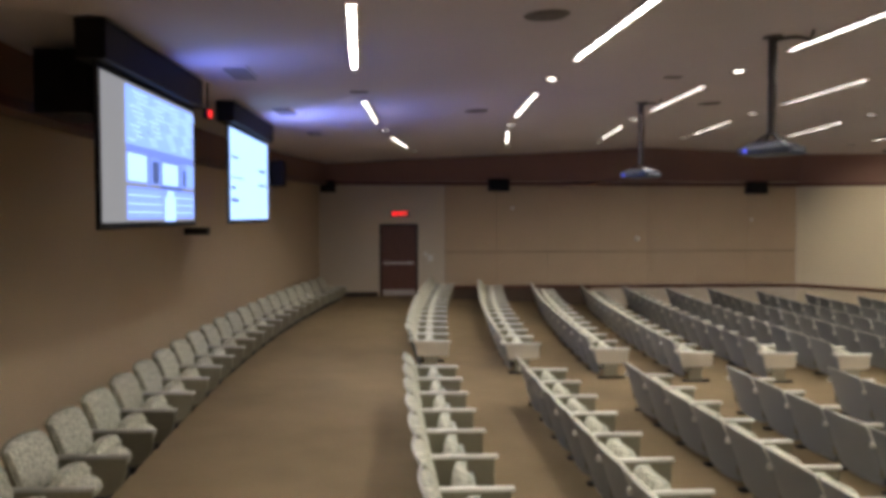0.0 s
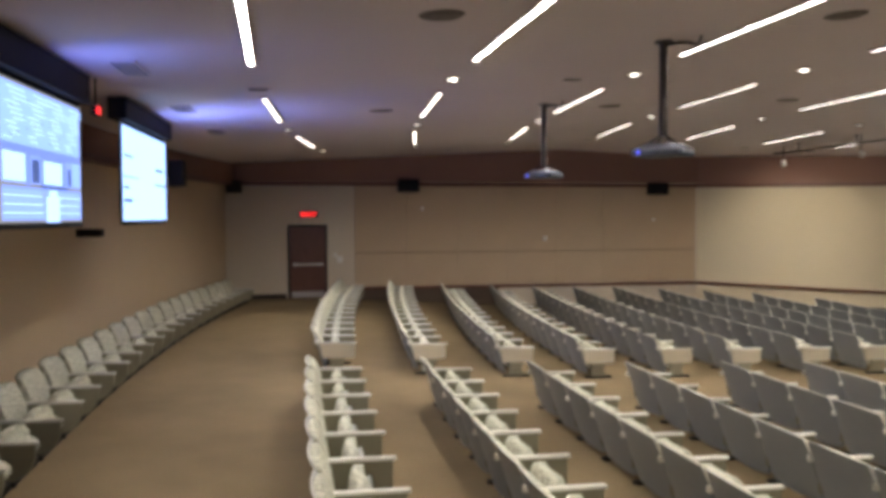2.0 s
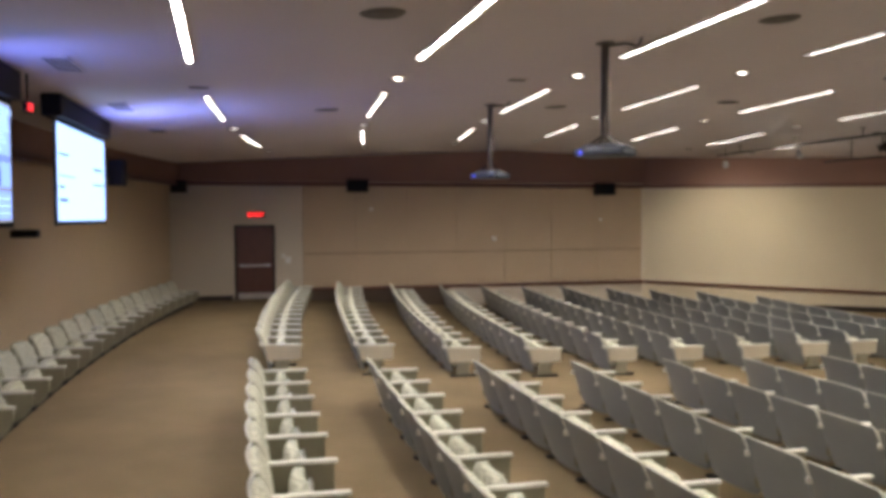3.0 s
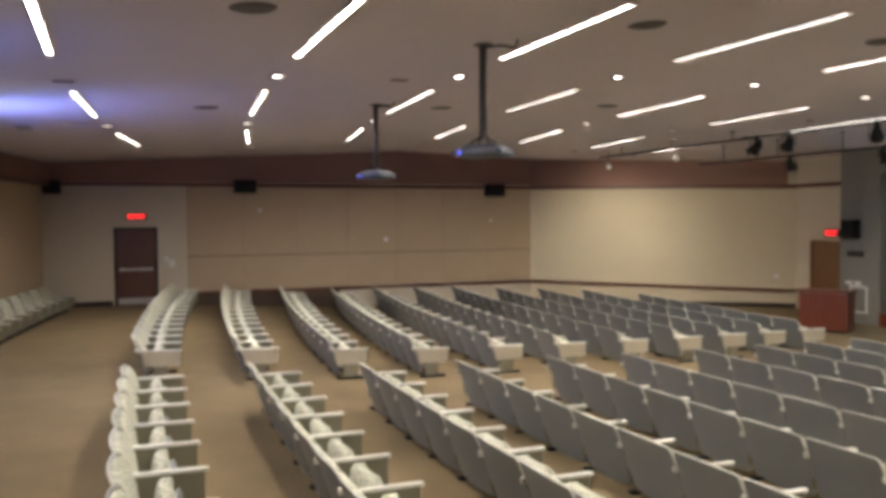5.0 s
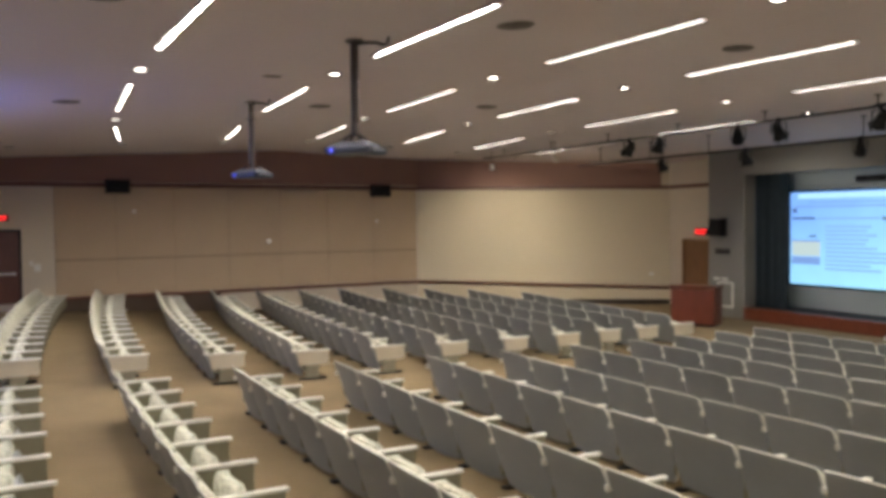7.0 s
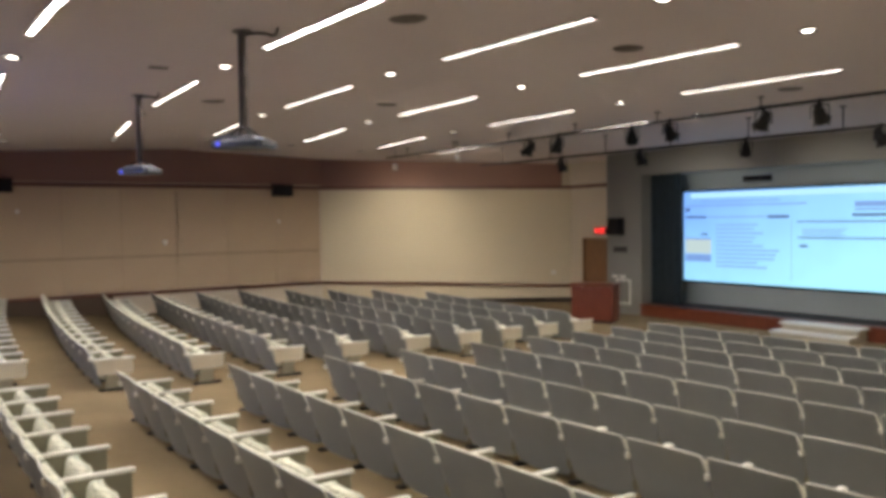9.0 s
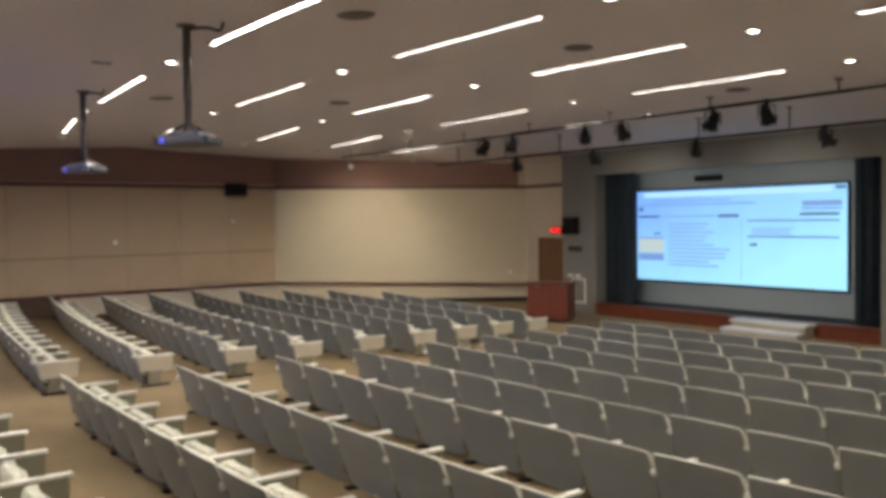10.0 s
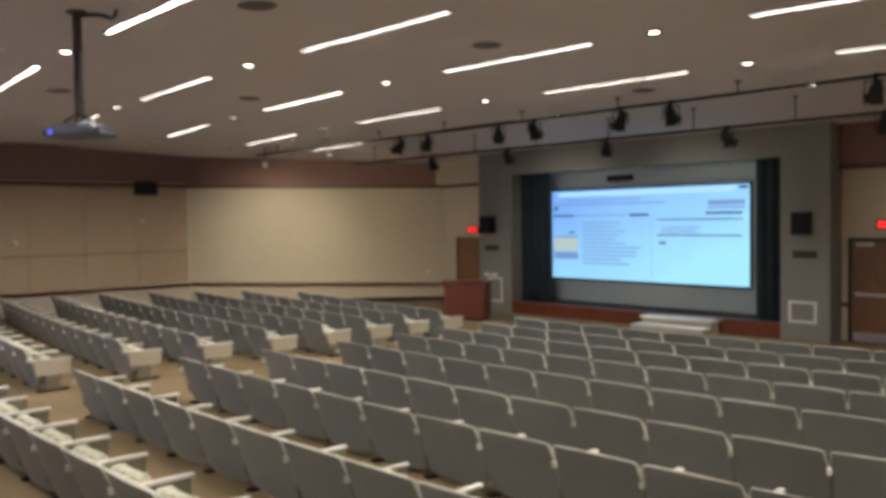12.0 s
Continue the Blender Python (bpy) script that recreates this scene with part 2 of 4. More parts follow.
for k, (x0, x1) in enumerate(((CORNER_X, DX0 - 0.06), (DX1 + 0.06, 2.26))):
    run("baseboard_side_%d" % k, inset([(x0, FAR), (x1, FAR)], 0.02), floor_z(x1, FAR) - 0.05, floor_z(x0, FAR) + 0.16, 0.018, BASE, "dark vinyl base along the wall", "baseboard")
run("wainscot_side", inset([(2.26, FAR), (7.2, FAR)], 0.03), 0.1, 0.795, 0.028, WAINSCOT, "dark brown wainscot under the chair rail", "wainscot")
run("baseboard_side_7", inset([(7.2, FAR), C1, C2], 0.02), -0.02, 0.16, 0.018, BASE, "dark vinyl base along the wall", "baseboard")

# tan fabric panels on the side wall, two courses
structure("panel_backing", one(2.262, 14.52, FAR - 0.006, FAR - 0.001, 0.905, TRIM_Z - 0.035), BASE, "dark backing behind the panel joints", "backing")
PW = (14.5 - 2.26) / 7
for course, (z0, z1) in enumerate(((0.91, 2.015), (2.035, TRIM_Z - 0.04))):
    for i in range(7):
        x0 = 2.27 + i * PW
        x1 = x0 + PW - 0.007
        ob = thing("acoustic_panel", pose(x0, FAR, z0), "tan fabric acoustic panel on the side wall", "wall panel", "acoustic panels")
        w, h = x1 - x0, z1 - z0
        part("fabric_face", one(0.006, w - 0.006, -0.036, -0.012, 0.006, h - 0.006, bevel=0.006), PANEL, ob)
        bm = bmesh.new()
        for s in (0, 1):
            box(bm, s * (w - 0.005), s * (w - 0.005) + 0.005, -0.033, -0.008, 0, h)
            box(bm, 0.005, w - 0.005, -0.033, -0.008, s * (h - 0.005), s * (h - 0.005) + 0.005)
        part("edge_frame", bm, PANEL, ob)


# ---- doors ----
def door(name, m, w, h, mat, label, bar=True, closer=False):
    d = thing(name, m, label, "door")
    d["kind"] = "structure"
    part("leaf", one(-w / 2, w / 2, -0.045, 0, 0.01, h, bevel=0.004), mat, d)
    bm = bmesh.new()
    for s in (-1, 1):
        box(bm, s * (w / 2 + 0.03) - 0.028, s * (w / 2 + 0.03) + 0.028, -0.10, 0.05, 0, h + 0.06)
    box(bm, -w / 2, w / 2, -0.10, 0.05, h + 0.004, h + 0.06)
    part("door_frame", bm, BLACK if name != "door_2" else OAK, d, "dark painted door frame")
    if bar:
        bm = bmesh.new()
        box(bm, -w * 0.42, w * 0.42, -0.12, -0.075, h * 0.46, h * 0.46 + 0.06, bevel=0.01)
        box(bm, -w * 0.42, -w * 0.30, -0.085, -0.044, h * 0.46 - 0.01, h * 0.46 + 0.07)
        box(bm, w * 0.34, w * 0.42, -0.085, -0.044, h * 0.46 - 0.01, h * 0.46 + 0.07)
        part("push_bar", bm, METAL, d, "brushed metal push bar")
        part("kick_plate", one(-w * 0.46, w * 0.46, -0.052, -0.046, 0.03, 0.22), METAL, d, "scuffed metal kick plate")
    if closer:
        part("door_closer", one(-w * 0.4, -w * 0.1, -0.13, -0.05, h - 0.12, h - 0.04, bevel=0.01), METAL, d)
    return d


def exit_sign(m, w, h, label):
    s = thing("exit_sign", m, label, "exit sign", "exit signs")
    part("housing", one(-w / 2 - 0.02, w / 2 + 0.02, -0.06, 0, -0.02, h + 0.02, bevel=0.006), BLACK, s)
    f = bpy.data.curves.new("letters", "FONT")
    f.body, f.size, f.extrude, f.align_x, f.offset = "EXIT", h * 1.15, 0.004, "CENTER", 0.012
    t = new("letters_curve", f)
    dg = bpy.context.evaluated_depsgraph_get()
    me = bpy.data.meshes.new_from_object(t.evaluated_get(dg))
    bpy.data.objects.remove(t)
    wide = max(v.co.x for v in me.vertices) - min(v.co.x for v in me.vertices)
    me.transform(pose(0, -0.066, h * 0.1, 90) @ Matrix.Diagonal((w * 0.95 / wide, 1, 1, 1)))
    me.materials.clear()
    me.materials.append(EXITRED)
    ob = new("lettering", me)
    ob.parent = s
    ob["label"] = "glowing red letters"
    return s


door("door_1", pose((DX0 + DX1) / 2, FAR + 0.03, DZ0), DX1 - DX0 - 0.12, DZ1 - DZ0 - 0.06, DOORWOOD, "closed dark brown exit door with a push bar")
exit_sign(pose(0.76, FAR, 3.26 - 0.01), 0.55, 0.145, "lit red exit sign on the wall above a door")
# door between cream wall and stage
dirB = math.degrees(math.atan2(C3[1] - C2[1], C3[0] - C2[0]))
door("door_2", pose(21.80, 20.2, 0, 0, 0, dirB) @ pose(0, -0.02, 0), 1.3, 2.3, OAK, "closed oak door beside the stage", bar=False)
exit_sign(pose(21.78, 20.0, 2.52, 0, 0, dirB), 0.6, 0.2, "lit red exit sign beside the stage")

# ---- stage ----
SY0, SY1, STZ, OPZ = 8.55, 17.2, 0.36, 4.38
for k, (y0, y1) in enumerate(((SY1, 18.62), (7.40, SY0))):
    bm = one(FRONT, FRONT + 2.2, y0, y1, -0.2, 5.4)
    structure("wall_stage_%d" % (k + 1), bm, GREYWALL, "grey painted pier beside the stage opening", "wall")
structure("wall_stage_3", one(FRONT, FRONT + 0.4, SY0 + 0.002, SY1 - 0.002, OPZ, 5.4), GREYWALL, "grey painted header above the stage opening", "wall")
structure("wall_stage_4", one(21.97, 22.2, SY0, SY1, 0.2, 5.2), STAGEBACK, "grey-blue wall behind the projection screen", "wall")
structure("stage_floor", one(FRONT + 0.03, 21.97, SY0, SY1, 0.0, STZ), BLACK, "dark stage floor", "floor")
pw = (SY1 - SY0) / 6
front = thing("stage_front", pose(FRONT, SY0, 0), "reddish brown wooden front of the low stage", "stage front")
front["kind"] = "structure"
for i in range(6):
    part("panel", one(-0.03, 0.026, i * pw + 0.004, (i + 1) * pw - 0.004, 0.0, STZ - 0.03), CHERRY, front)
part("nosing", one(-0.06, 0.2, 0, SY1 - SY0, STZ - 0.03, STZ + 0.012, bevel=0.008), CHERRY, front)
# wall beyond the pier, with the second exit
structure("wall_front_1", one(21.3, 21.5, NEAR, 7.40, -0.2, 5.6), CREAM, "tan painted wall beyond the stage pier", "wall")
structure("soffit_front", one(21.18, 21.298, NEAR, 7.398, TRIM_Z - 0.15, 5.3), SOFFIT, "brown painted soffit band above the trim", "soffit")
structure("trim_front", one(21.14, 21.298, NEAR, 7.398, TRIM_Z - 0.28, TRIM_Z - 0.155), TRIM, "dark wooden trim under the soffit", "trim")
structure("rail_front", one(21.25, 21.298, 7.24, 7.398, 0.80, 0.90), TRIM, "dark wooden chair rail along the wall", "rail")
door("door_3", pose(21.29, 6.54, 0, 0, 0, -90), 1.24, 2.36, OAK, "closed oak exit door with a push bar", closer=True)
exit_sign(pose(21.29, 6.3, 2.66, 0, 0, -90), 0.62, 0.16, "lit red exit sign above the oak door")


def curtain(x, y0, y1, z0, z1, label):
    bm = bmesh.new()
    n = max(16, int((y1 - y0) / 0.018))
    cols = []
    for i in range(n + 1):
        y = y0 + (y1 - y0) * i / n
        d = 0.085 * math.sin(y * 2 * math.pi / 0.29) + 0.025 * math.sin(y * 2 * math.pi / 0.61 + 1)
        cols.append([bm.verts.new((x + d * (0.75 + 0.25 * (1 - k / 5)), y, z0 + (z1 - z0) * k / 5)) for k in range(6)])
    for a, b in zip(cols, cols[1:]):
        for k in range(5):
            bm.faces.new((a[k], b[k], b[k + 1], a[k + 1]))
    bmesh.ops.solidify(bm, geom=bm.faces[:], thickness=0.012)
    ob = finish("stage_curtain", bm, CURTAIN, smooth=True)
    return tagged(ob, label, "curtain", "stage curtains")


curtain(20.98, 16.0, SY1 - 0.01, STZ + 0.01, OPZ + 0.3, "dark teal curtain gathered at the stage side")
curtain(20.98, SY0 + 0.01, SY0 + 0.82, STZ + 0.01, OPZ + 0.3, "dark teal curtain gathered at the stage side")
structure("valance_stage", one(21.84, 21.966, SY0, SY1, 4.0, 5.0), STAGEBACK, "grey-blue fabric valance above the screen", "valance")



# ---- projection screens ----
def tone(name, colour, strength, power=SCREEN):
    return glow(name, colour, strength * power, (0.02, 0.02, 0.02))


def gradient(name, left, right, strength):
    """A projected page whose tint drifts softly from one side to the other."""
    m = glow(name, left, strength, (0.02, 0.02, 0.02))
    n, l = m.node_tree.nodes, m.node_tree.links
    tc, sp = n.new("ShaderNodeTexCoord"), n.new("ShaderNodeSeparateXYZ")
    nz = n.new("ShaderNodeTexNoise")
    nz.inputs["Scale"].default_value = 0.9
    l.new(tc.outputs["Generated"], sp.inputs[0])
    l.new(tc.outputs["Object"], nz.inputs["Vector"])
    a, b = n.new("ShaderNodeMath"), n.new("ShaderNodeMath")
    a.operation, b.operation = "SUBTRACT", "MULTIPLY_ADD"
    l.new(sp.outputs[0], a.inputs[0])
    l.new(sp.outputs[2], a.inputs[1])
    l.new(nz.outputs["Fac"], b.inputs[0])
    b.inputs[1].default_value = 0.6
    l.new(a.outputs[0], b.inputs[2])
    r = n.new("ShaderNodeMapRange")
    r.inputs["From Min"].default_value, r.inputs["From Max"].default_value = -0.5, 0.9
    l.new(b.outputs[0], r.inputs["Value"])
    x = n.new("ShaderNodeMix")
    x.data_type = "RGBA"
    x.inputs["A"].default_value, x.inputs["B"].default_value = (*left, 1), (*right, 1)
    l.new(r.outputs[0], x.inputs["Factor"])
    l.new(x.outputs["Result"], n["Principled BSDF"].inputs["Emission Color"])
    return m


S_BASE = gradient("projected_pale_blue", (0.20, 0.42, 0.92), (0.37, 0.80, 1.03), SCREEN)
S_WHITE = tone("projected_white", (0.42, 0.74, 1.0), 1.0)
S_DARK = tone("projected_navy", (0.06, 0.10, 0.28), 0.8)
S_MID = tone("projected_grey_blue", (0.17, 0.30, 0.62), 1.0)
S_TEXT = tone("projected_text_grey", (0.20, 0.37, 0.68), 1.0)
S_SAND = tone("projected_sand", (0.50, 0.62, 0.62), 0.9)


def flat(bm, x0, x1, z0, z1, y):
    bm.faces.new([bm.verts.new(c) for c in ((x0, y, z0), (x1, y, z0), (x1, y, z1), (x0, y, z1))])


def screen(m, w, h, label, marks, housing, border, bases=None):
    """A screen with a dark border; marks: (material, x0, x1, z0, z1) in parts of its size, from its lower left."""
    s = thing("projection_screen", m, label, "projection screen", "projection screens")
    part("border", one(-w / 2 - border, w / 2 + border, 0, 0.03, -border, h + border), BLACK, s, "black screen border")
    bm = bmesh.new()
    flat(bm, -w / 2, w / 2, 0, h, -0.004)
    part("cloth", bm, bases or S_BASE, s, "glowing projected picture")
    for k, (mt, x0, x1, z0, z1) in enumerate(marks):
        bm = bmesh.new()
        flat(bm, (x0 - 0.5) * w, (x1 - 0.5) * w, z0 * h, z1 * h, -0.007 - 0.0004 * k)
        part("mark", bm, mt, s)
    if not housing:
        for sx in (-0.4, 0.4):
            part("bracket", one(sx * w - 0.05, sx * w + 0.05, 0.03, 0.07, h * 0.45, h * 0.55), BLACK, s, "black wall bracket")
    if housing:
        part("housing", one(-w / 2 - 0.12, w / 2 + 0.12, -0.10, 0.16, h + border, h + border + housing, bevel=0.02), BLACK, s, "black screen housing")
    return s


rng = random.Random(4)
page = [(S_WHITE, 0.04, 0.94, 0.93, 0.985), (S_TEXT, 0.550, 0.5525, 0.05, 0.68),
        (S_MID, 0.02, 0.62, 0.835, 0.852), (S_MID, 0.10, 0.50, 0.88, 0.893), (S_DARK, 0.012, 0.035, 0.78, 0.82),
        (S_DARK, 0.012, 0.13, 0.705, 0.728), (S_MID, 0.14, 0.43, 0.708, 0.722), (S_DARK, 0.44, 0.54, 0.70, 0.728), (S_DARK, 0.81, 0.97, 0.71, 0.735),
        (S_MID, 0.82, 0.98, 0.80, 0.85), (S_MID, 0.82, 0.98, 0.765, 0.785), (S_DARK, 0.955, 0.995, 0.955, 0.985),
        (S_DARK, 0.58, 0.97, 0.655, 0.668), (S_DARK, 0.58, 0.97, 0.492, 0.506), (S_DARK, 0.59, 0.625, 0.405, 0.43),
        (S_SAND, 0.01, 0.155, 0.31, 0.47), (S_MID, 0.01, 0.155, 0.465, 0.485), (S_MID, 0.01, 0.155, 0.22, 0.30), (S_DARK, 0.10, 0.135, 0.515, 0.535)]
for i in range(11):
    z = 0.62 - i * 0.045
    page.append((S_TEXT, 0.18, 0.18 + rng.uniform(0.18, 0.33), z, z + 0.02))
for i in range(4):
    page.append((S_TEXT, 0.60, 0.60 + rng.uniform(0.15, 0.3), 0.58 - i * 0.02, 0.59 - i * 0.02))
screen(pose(21.9, 13.27, 1.08, 0, 0, -90), 6.64, 2.75, "wide stage screen showing a pale blue web page", page, 0, 0.06)

H_BASE = tone("projected_sky_blue", (0.24, 0.40, 1.0), 0.8, HUNG)
H_WHITE = tone("projected_bluish_white", (0.36, 0.55, 1.0), 1.0, HUNG)
H_MID = tone("projected_dim_blue", (0.16, 0.24, 0.70), 0.7, HUNG)
H_DIM = tone("projected_middle_blue", (0.20, 0.31, 0.86), 0.75, HUNG)
H_DARK = tone("projected_dark_blue", (0.10, 0.16, 0.45), 0.4, HUNG)
# two screens hung before the back wall, facing the stage
hall = [(H_BASE, 0.20, 0.985, 0.56, 0.98), (H_MID, 0.20, 0.985, 0.50, 0.56), (H_DIM, 0.20, 0.985, 0.285, 0.50),
        (H_WHITE, 0.215, 0.40, 0.30, 0.50), (H_MID, 0.41, 0.44, 0.27, 0.56), (H_DARK, 0.46, 0.53, 0.30, 0.47),
        (H_MID, 0.545, 0.80, 0.27, 0.50), (H_WHITE, 0.57, 0.765, 0.295, 0.475), (H_DARK, 0.545, 0.82, 0.262, 0.285),
        (H_DARK, 0.83, 0.87, 0.30, 0.44), (H_BASE, 0.88, 0.985, 0.30, 0.50), (H_DIM, 0.20, 0.985, 0.02, 0.262)]
for i in range(7):
    z = 0.035 + 0.031 * i
    hall.append((H_WHITE if i % 2 else H_BASE, 0.205, 0.565 - 0.004 * i, z, z + 0.014))
    hall.append((H_WHITE if i % 2 else H_BASE, 0.745 - 0.012 * i, 0.975, z, z + 0.014))
hall.append((H_WHITE, 0.585, 0.725, 0.0, 0.20))
hall.append((H_WHITE, 0.615, 0.70, 0.20, 0.25))
for i in range(11):
    z = 0.59 + 0.034 * i
    for k in range(4):
        x = 0.215 + 0.19 * k + 0.012 * ((i * 5 + k * 3) % 7)
        hall.append((H_WHITE, x, min(0.98, x + 0.07 + 0.008 * i), z, z + 0.011))
    hall.append((H_MID, 0.26 + 0.07 * (i % 6), 0.275 + 0.07 * (i % 6), z + 0.014, z + 0.03))
    hall.append((H_MID, 0.62 + 0.05 * (i % 4), 0.63 + 0.05 * (i % 4), z + 0.012, z + 0.03))
H_GREY = tone("projected_grey", (0.42, 0.42, 0.44), 0.35, HUNG)
slides = [(H_DARK, 0.03, 0.20, 0.68, 0.70), (H_DARK, 0.03, 0.12, 0.34, 0.365), (H_DARK, 0.72, 0.92, 0.60, 0.63), (H_DARK, 0.70, 0.97, 0.42, 0.44),
          (H_DARK, 0.03, 0.18, 0.20, 0.235), (H_MID, 0.03, 0.30, 0.46, 0.475), (H_WHITE, 0.40, 0.98, 0.05, 0.40)]


def hung(x0, y0, x1, y1, z0, h, label, marks, base=None):
    a = math.degrees(math.atan2(y1 - y0, x1 - x0))
    w = math.hypot(x1 - x0, y1 - y0)
    return screen(pose((x0 + x1) / 2, (y0 + y1) / 2, z0, 0, 0, a), w, h, label, marks, ceil_z(x0) - z0 - h - 0.08, 0.06, base)


hung(-2.34, 7.15, -2.22, 10.12, 3.20, 1.31, "hung screen showing a bluish picture of the hall", hall, H_GREY)
hung(-2.14, 12.1, -2.02, 15.3, 3.20, 1.36, "hung screen showing a pale blue slide", slides, H_WHITE)


# ---- lights ----
# ceiling columns: x where each bows deepest, and the y of that place
COLUMNS = [(-0.26, 9.6), (2.43, 9.5), (5.15, 9.7), (7.93, 11.0), (10.72, 11.5), (13.32, 12.3), (15.7, 12.8)]


def column_x(k, y):
    return COLUMNS[k][0] + 0.007 * (y - COLUMNS[k][1]) ** 2


def strip_light(k, y0, y1, w=0.06):
    """A recessed strip along the ceiling's curve, in two lengths."""
    c, e = column_x(k, y0), column_x(k, y1)
    a = math.degrees(math.atan2(y1 - y0, e - c))
    L = math.hypot(y1 - y0, e - c)
    xm, ym = (c + e) / 2, (y0 + y1) / 2
    tilt = math.degrees(math.atan(0.0525 if xm < 9.3 else -0.038))
    s = thing("strip_light", pose(xm, ym, ceil_z(xm), 0, -tilt, 0) @ pose(0, 0, 0, 0, 0, a), "lit recessed fluorescent strip light in the ceiling", "ceiling light", "strip lights")
    # unseen lips and cross blades, added to hide the diffuser at grazing angles
    bm = bmesh.new()
    for sgn in (-1, 1):
        box(bm, -L / 2 - 0.02, L / 2 + 0.02, sgn * (w / 2 + 0.012) - 0.011, sgn * (w / 2 + 0.012) + 0.011, -0.022, 0.01)
        box(bm, sgn * (L / 2 + 0.01) - 0.01, sgn * (L / 2 + 0.01) + 0.01, -w / 2, w / 2, -0.022, 0.01)
    blades = int(L / 0.13)
    for i in range(1, blades):
        o = -L / 2 + L * i / blades
        box(bm, o - 0.003, o + 0.003, -w / 2, w / 2, -0.022, -0.0045)
    part("baffle", bm, BAFFLE, s, "added grey baffle with cross blades that dims the strip")
    for t0, t1 in ((-L / 2, L * 0.1 - 0.03), (L * 0.1 + 0.03, L / 2)):
        part("diffuser", one(t0, t1, -w / 2, w / 2, -0.004, 0.004), TUBE, s, "glowing white diffuser")
    return s


for k in range(len(COLUMNS)):
    for y0, y1 in ((1.5, 4.65), (6.95, 9.85), (12.72, 15.72), (18.8, 21.95)):
        strip_light(k, y0, y1)


def downlight(x, y):
    d = thing("downlight", pose(x, y, ceil_z(x)), "small round lit downlight in the ceiling", "ceiling light", "downlights")
    bm = bmesh.new()
    r = bmesh.ops.create_circle(bm, segments=24, radius=0.115)["verts"]
    q = bmesh.ops.create_circle(bm, segments=24, radius=0.085)["verts"]
    for i in range(24):
        bm.faces.new((r[i], r[(i + 1) % 24], q[(i + 1) % 24], q[i]))
    bmesh.ops.transform(bm, matrix=pose(0, 0, -0.018), verts=bm.verts[:])
    bmesh.ops.solidify(bm, geom=bm.faces[:], thickness=-0.022)
    part("trim_ring", bm, BAFFLE, d)
    bm = bmesh.new()
    rod(bm, (0, 0, -0.003), (0, 0, 0.01), 0.084, n=24)
    part("lens", bm, LAMP, d, "glowing lens")


for k in range(len(COLUMNS)):
    for y in (5.95, 11.35, 17.3, 23.4) if k else (17.3, 23.4):
        downlight(column_x(k, y), y)


def vent(x, y, r=0.245):
    v = thing("ceiling_vent", pose(x, y, ceil_z(x)), "dark round air diffuser in the ceiling", "vent", "ceiling vents")
    for k, (r0, r1, z) in enumerate(((r, r * 0.82, -0.012), (r * 0.72, r * 0.55, -0.02), (r * 0.44, 0.02, -0.026))):
        bm = bmesh.new()
        rod(bm, (0, 0, z), (0, 0, z + 0.03), r1, r0, n=28)
        part("ring", bm, VENT, v, smooth=False)


for x, y in ((1.58, 7.6), (5.97, 7.8), (9.95, 8.1), (14.5, 8.4), (1.78, 14.65), (6.3, 15.1), (9.9, 14.7)):
    vent(x, y)


def slot_vent(x, y, w=0.3, L=0.9, a=88):
    v = thing("slot_vent", pose(x, y, ceil_z(x), 0, 0, a), "grey slotted return grille in the ceiling", "vent", "slot vents")
    part("frame", one(-L / 2, L / 2, -w / 2, w / 2, -0.015, 0.01), CEIL, v)
    for i in range(4):
        o = -w / 2 + w * (i + 0.7) / 4.4
        part("slot", one(-L / 2 + 0.05, L / 2 - 0.05, o - 0.02, o + 0.02, -0.021, -0.0155), VENT, v)


for x, y in ((-1.62, 9.95), (-1.5, 13.6), (-1.3, 17.2)):
    slot_vent(x, y)
for x, y in ((4.3, 11.6), (-0.25, 11.74)):
    slot_vent(x, y, 0.2, 0.35, 0)


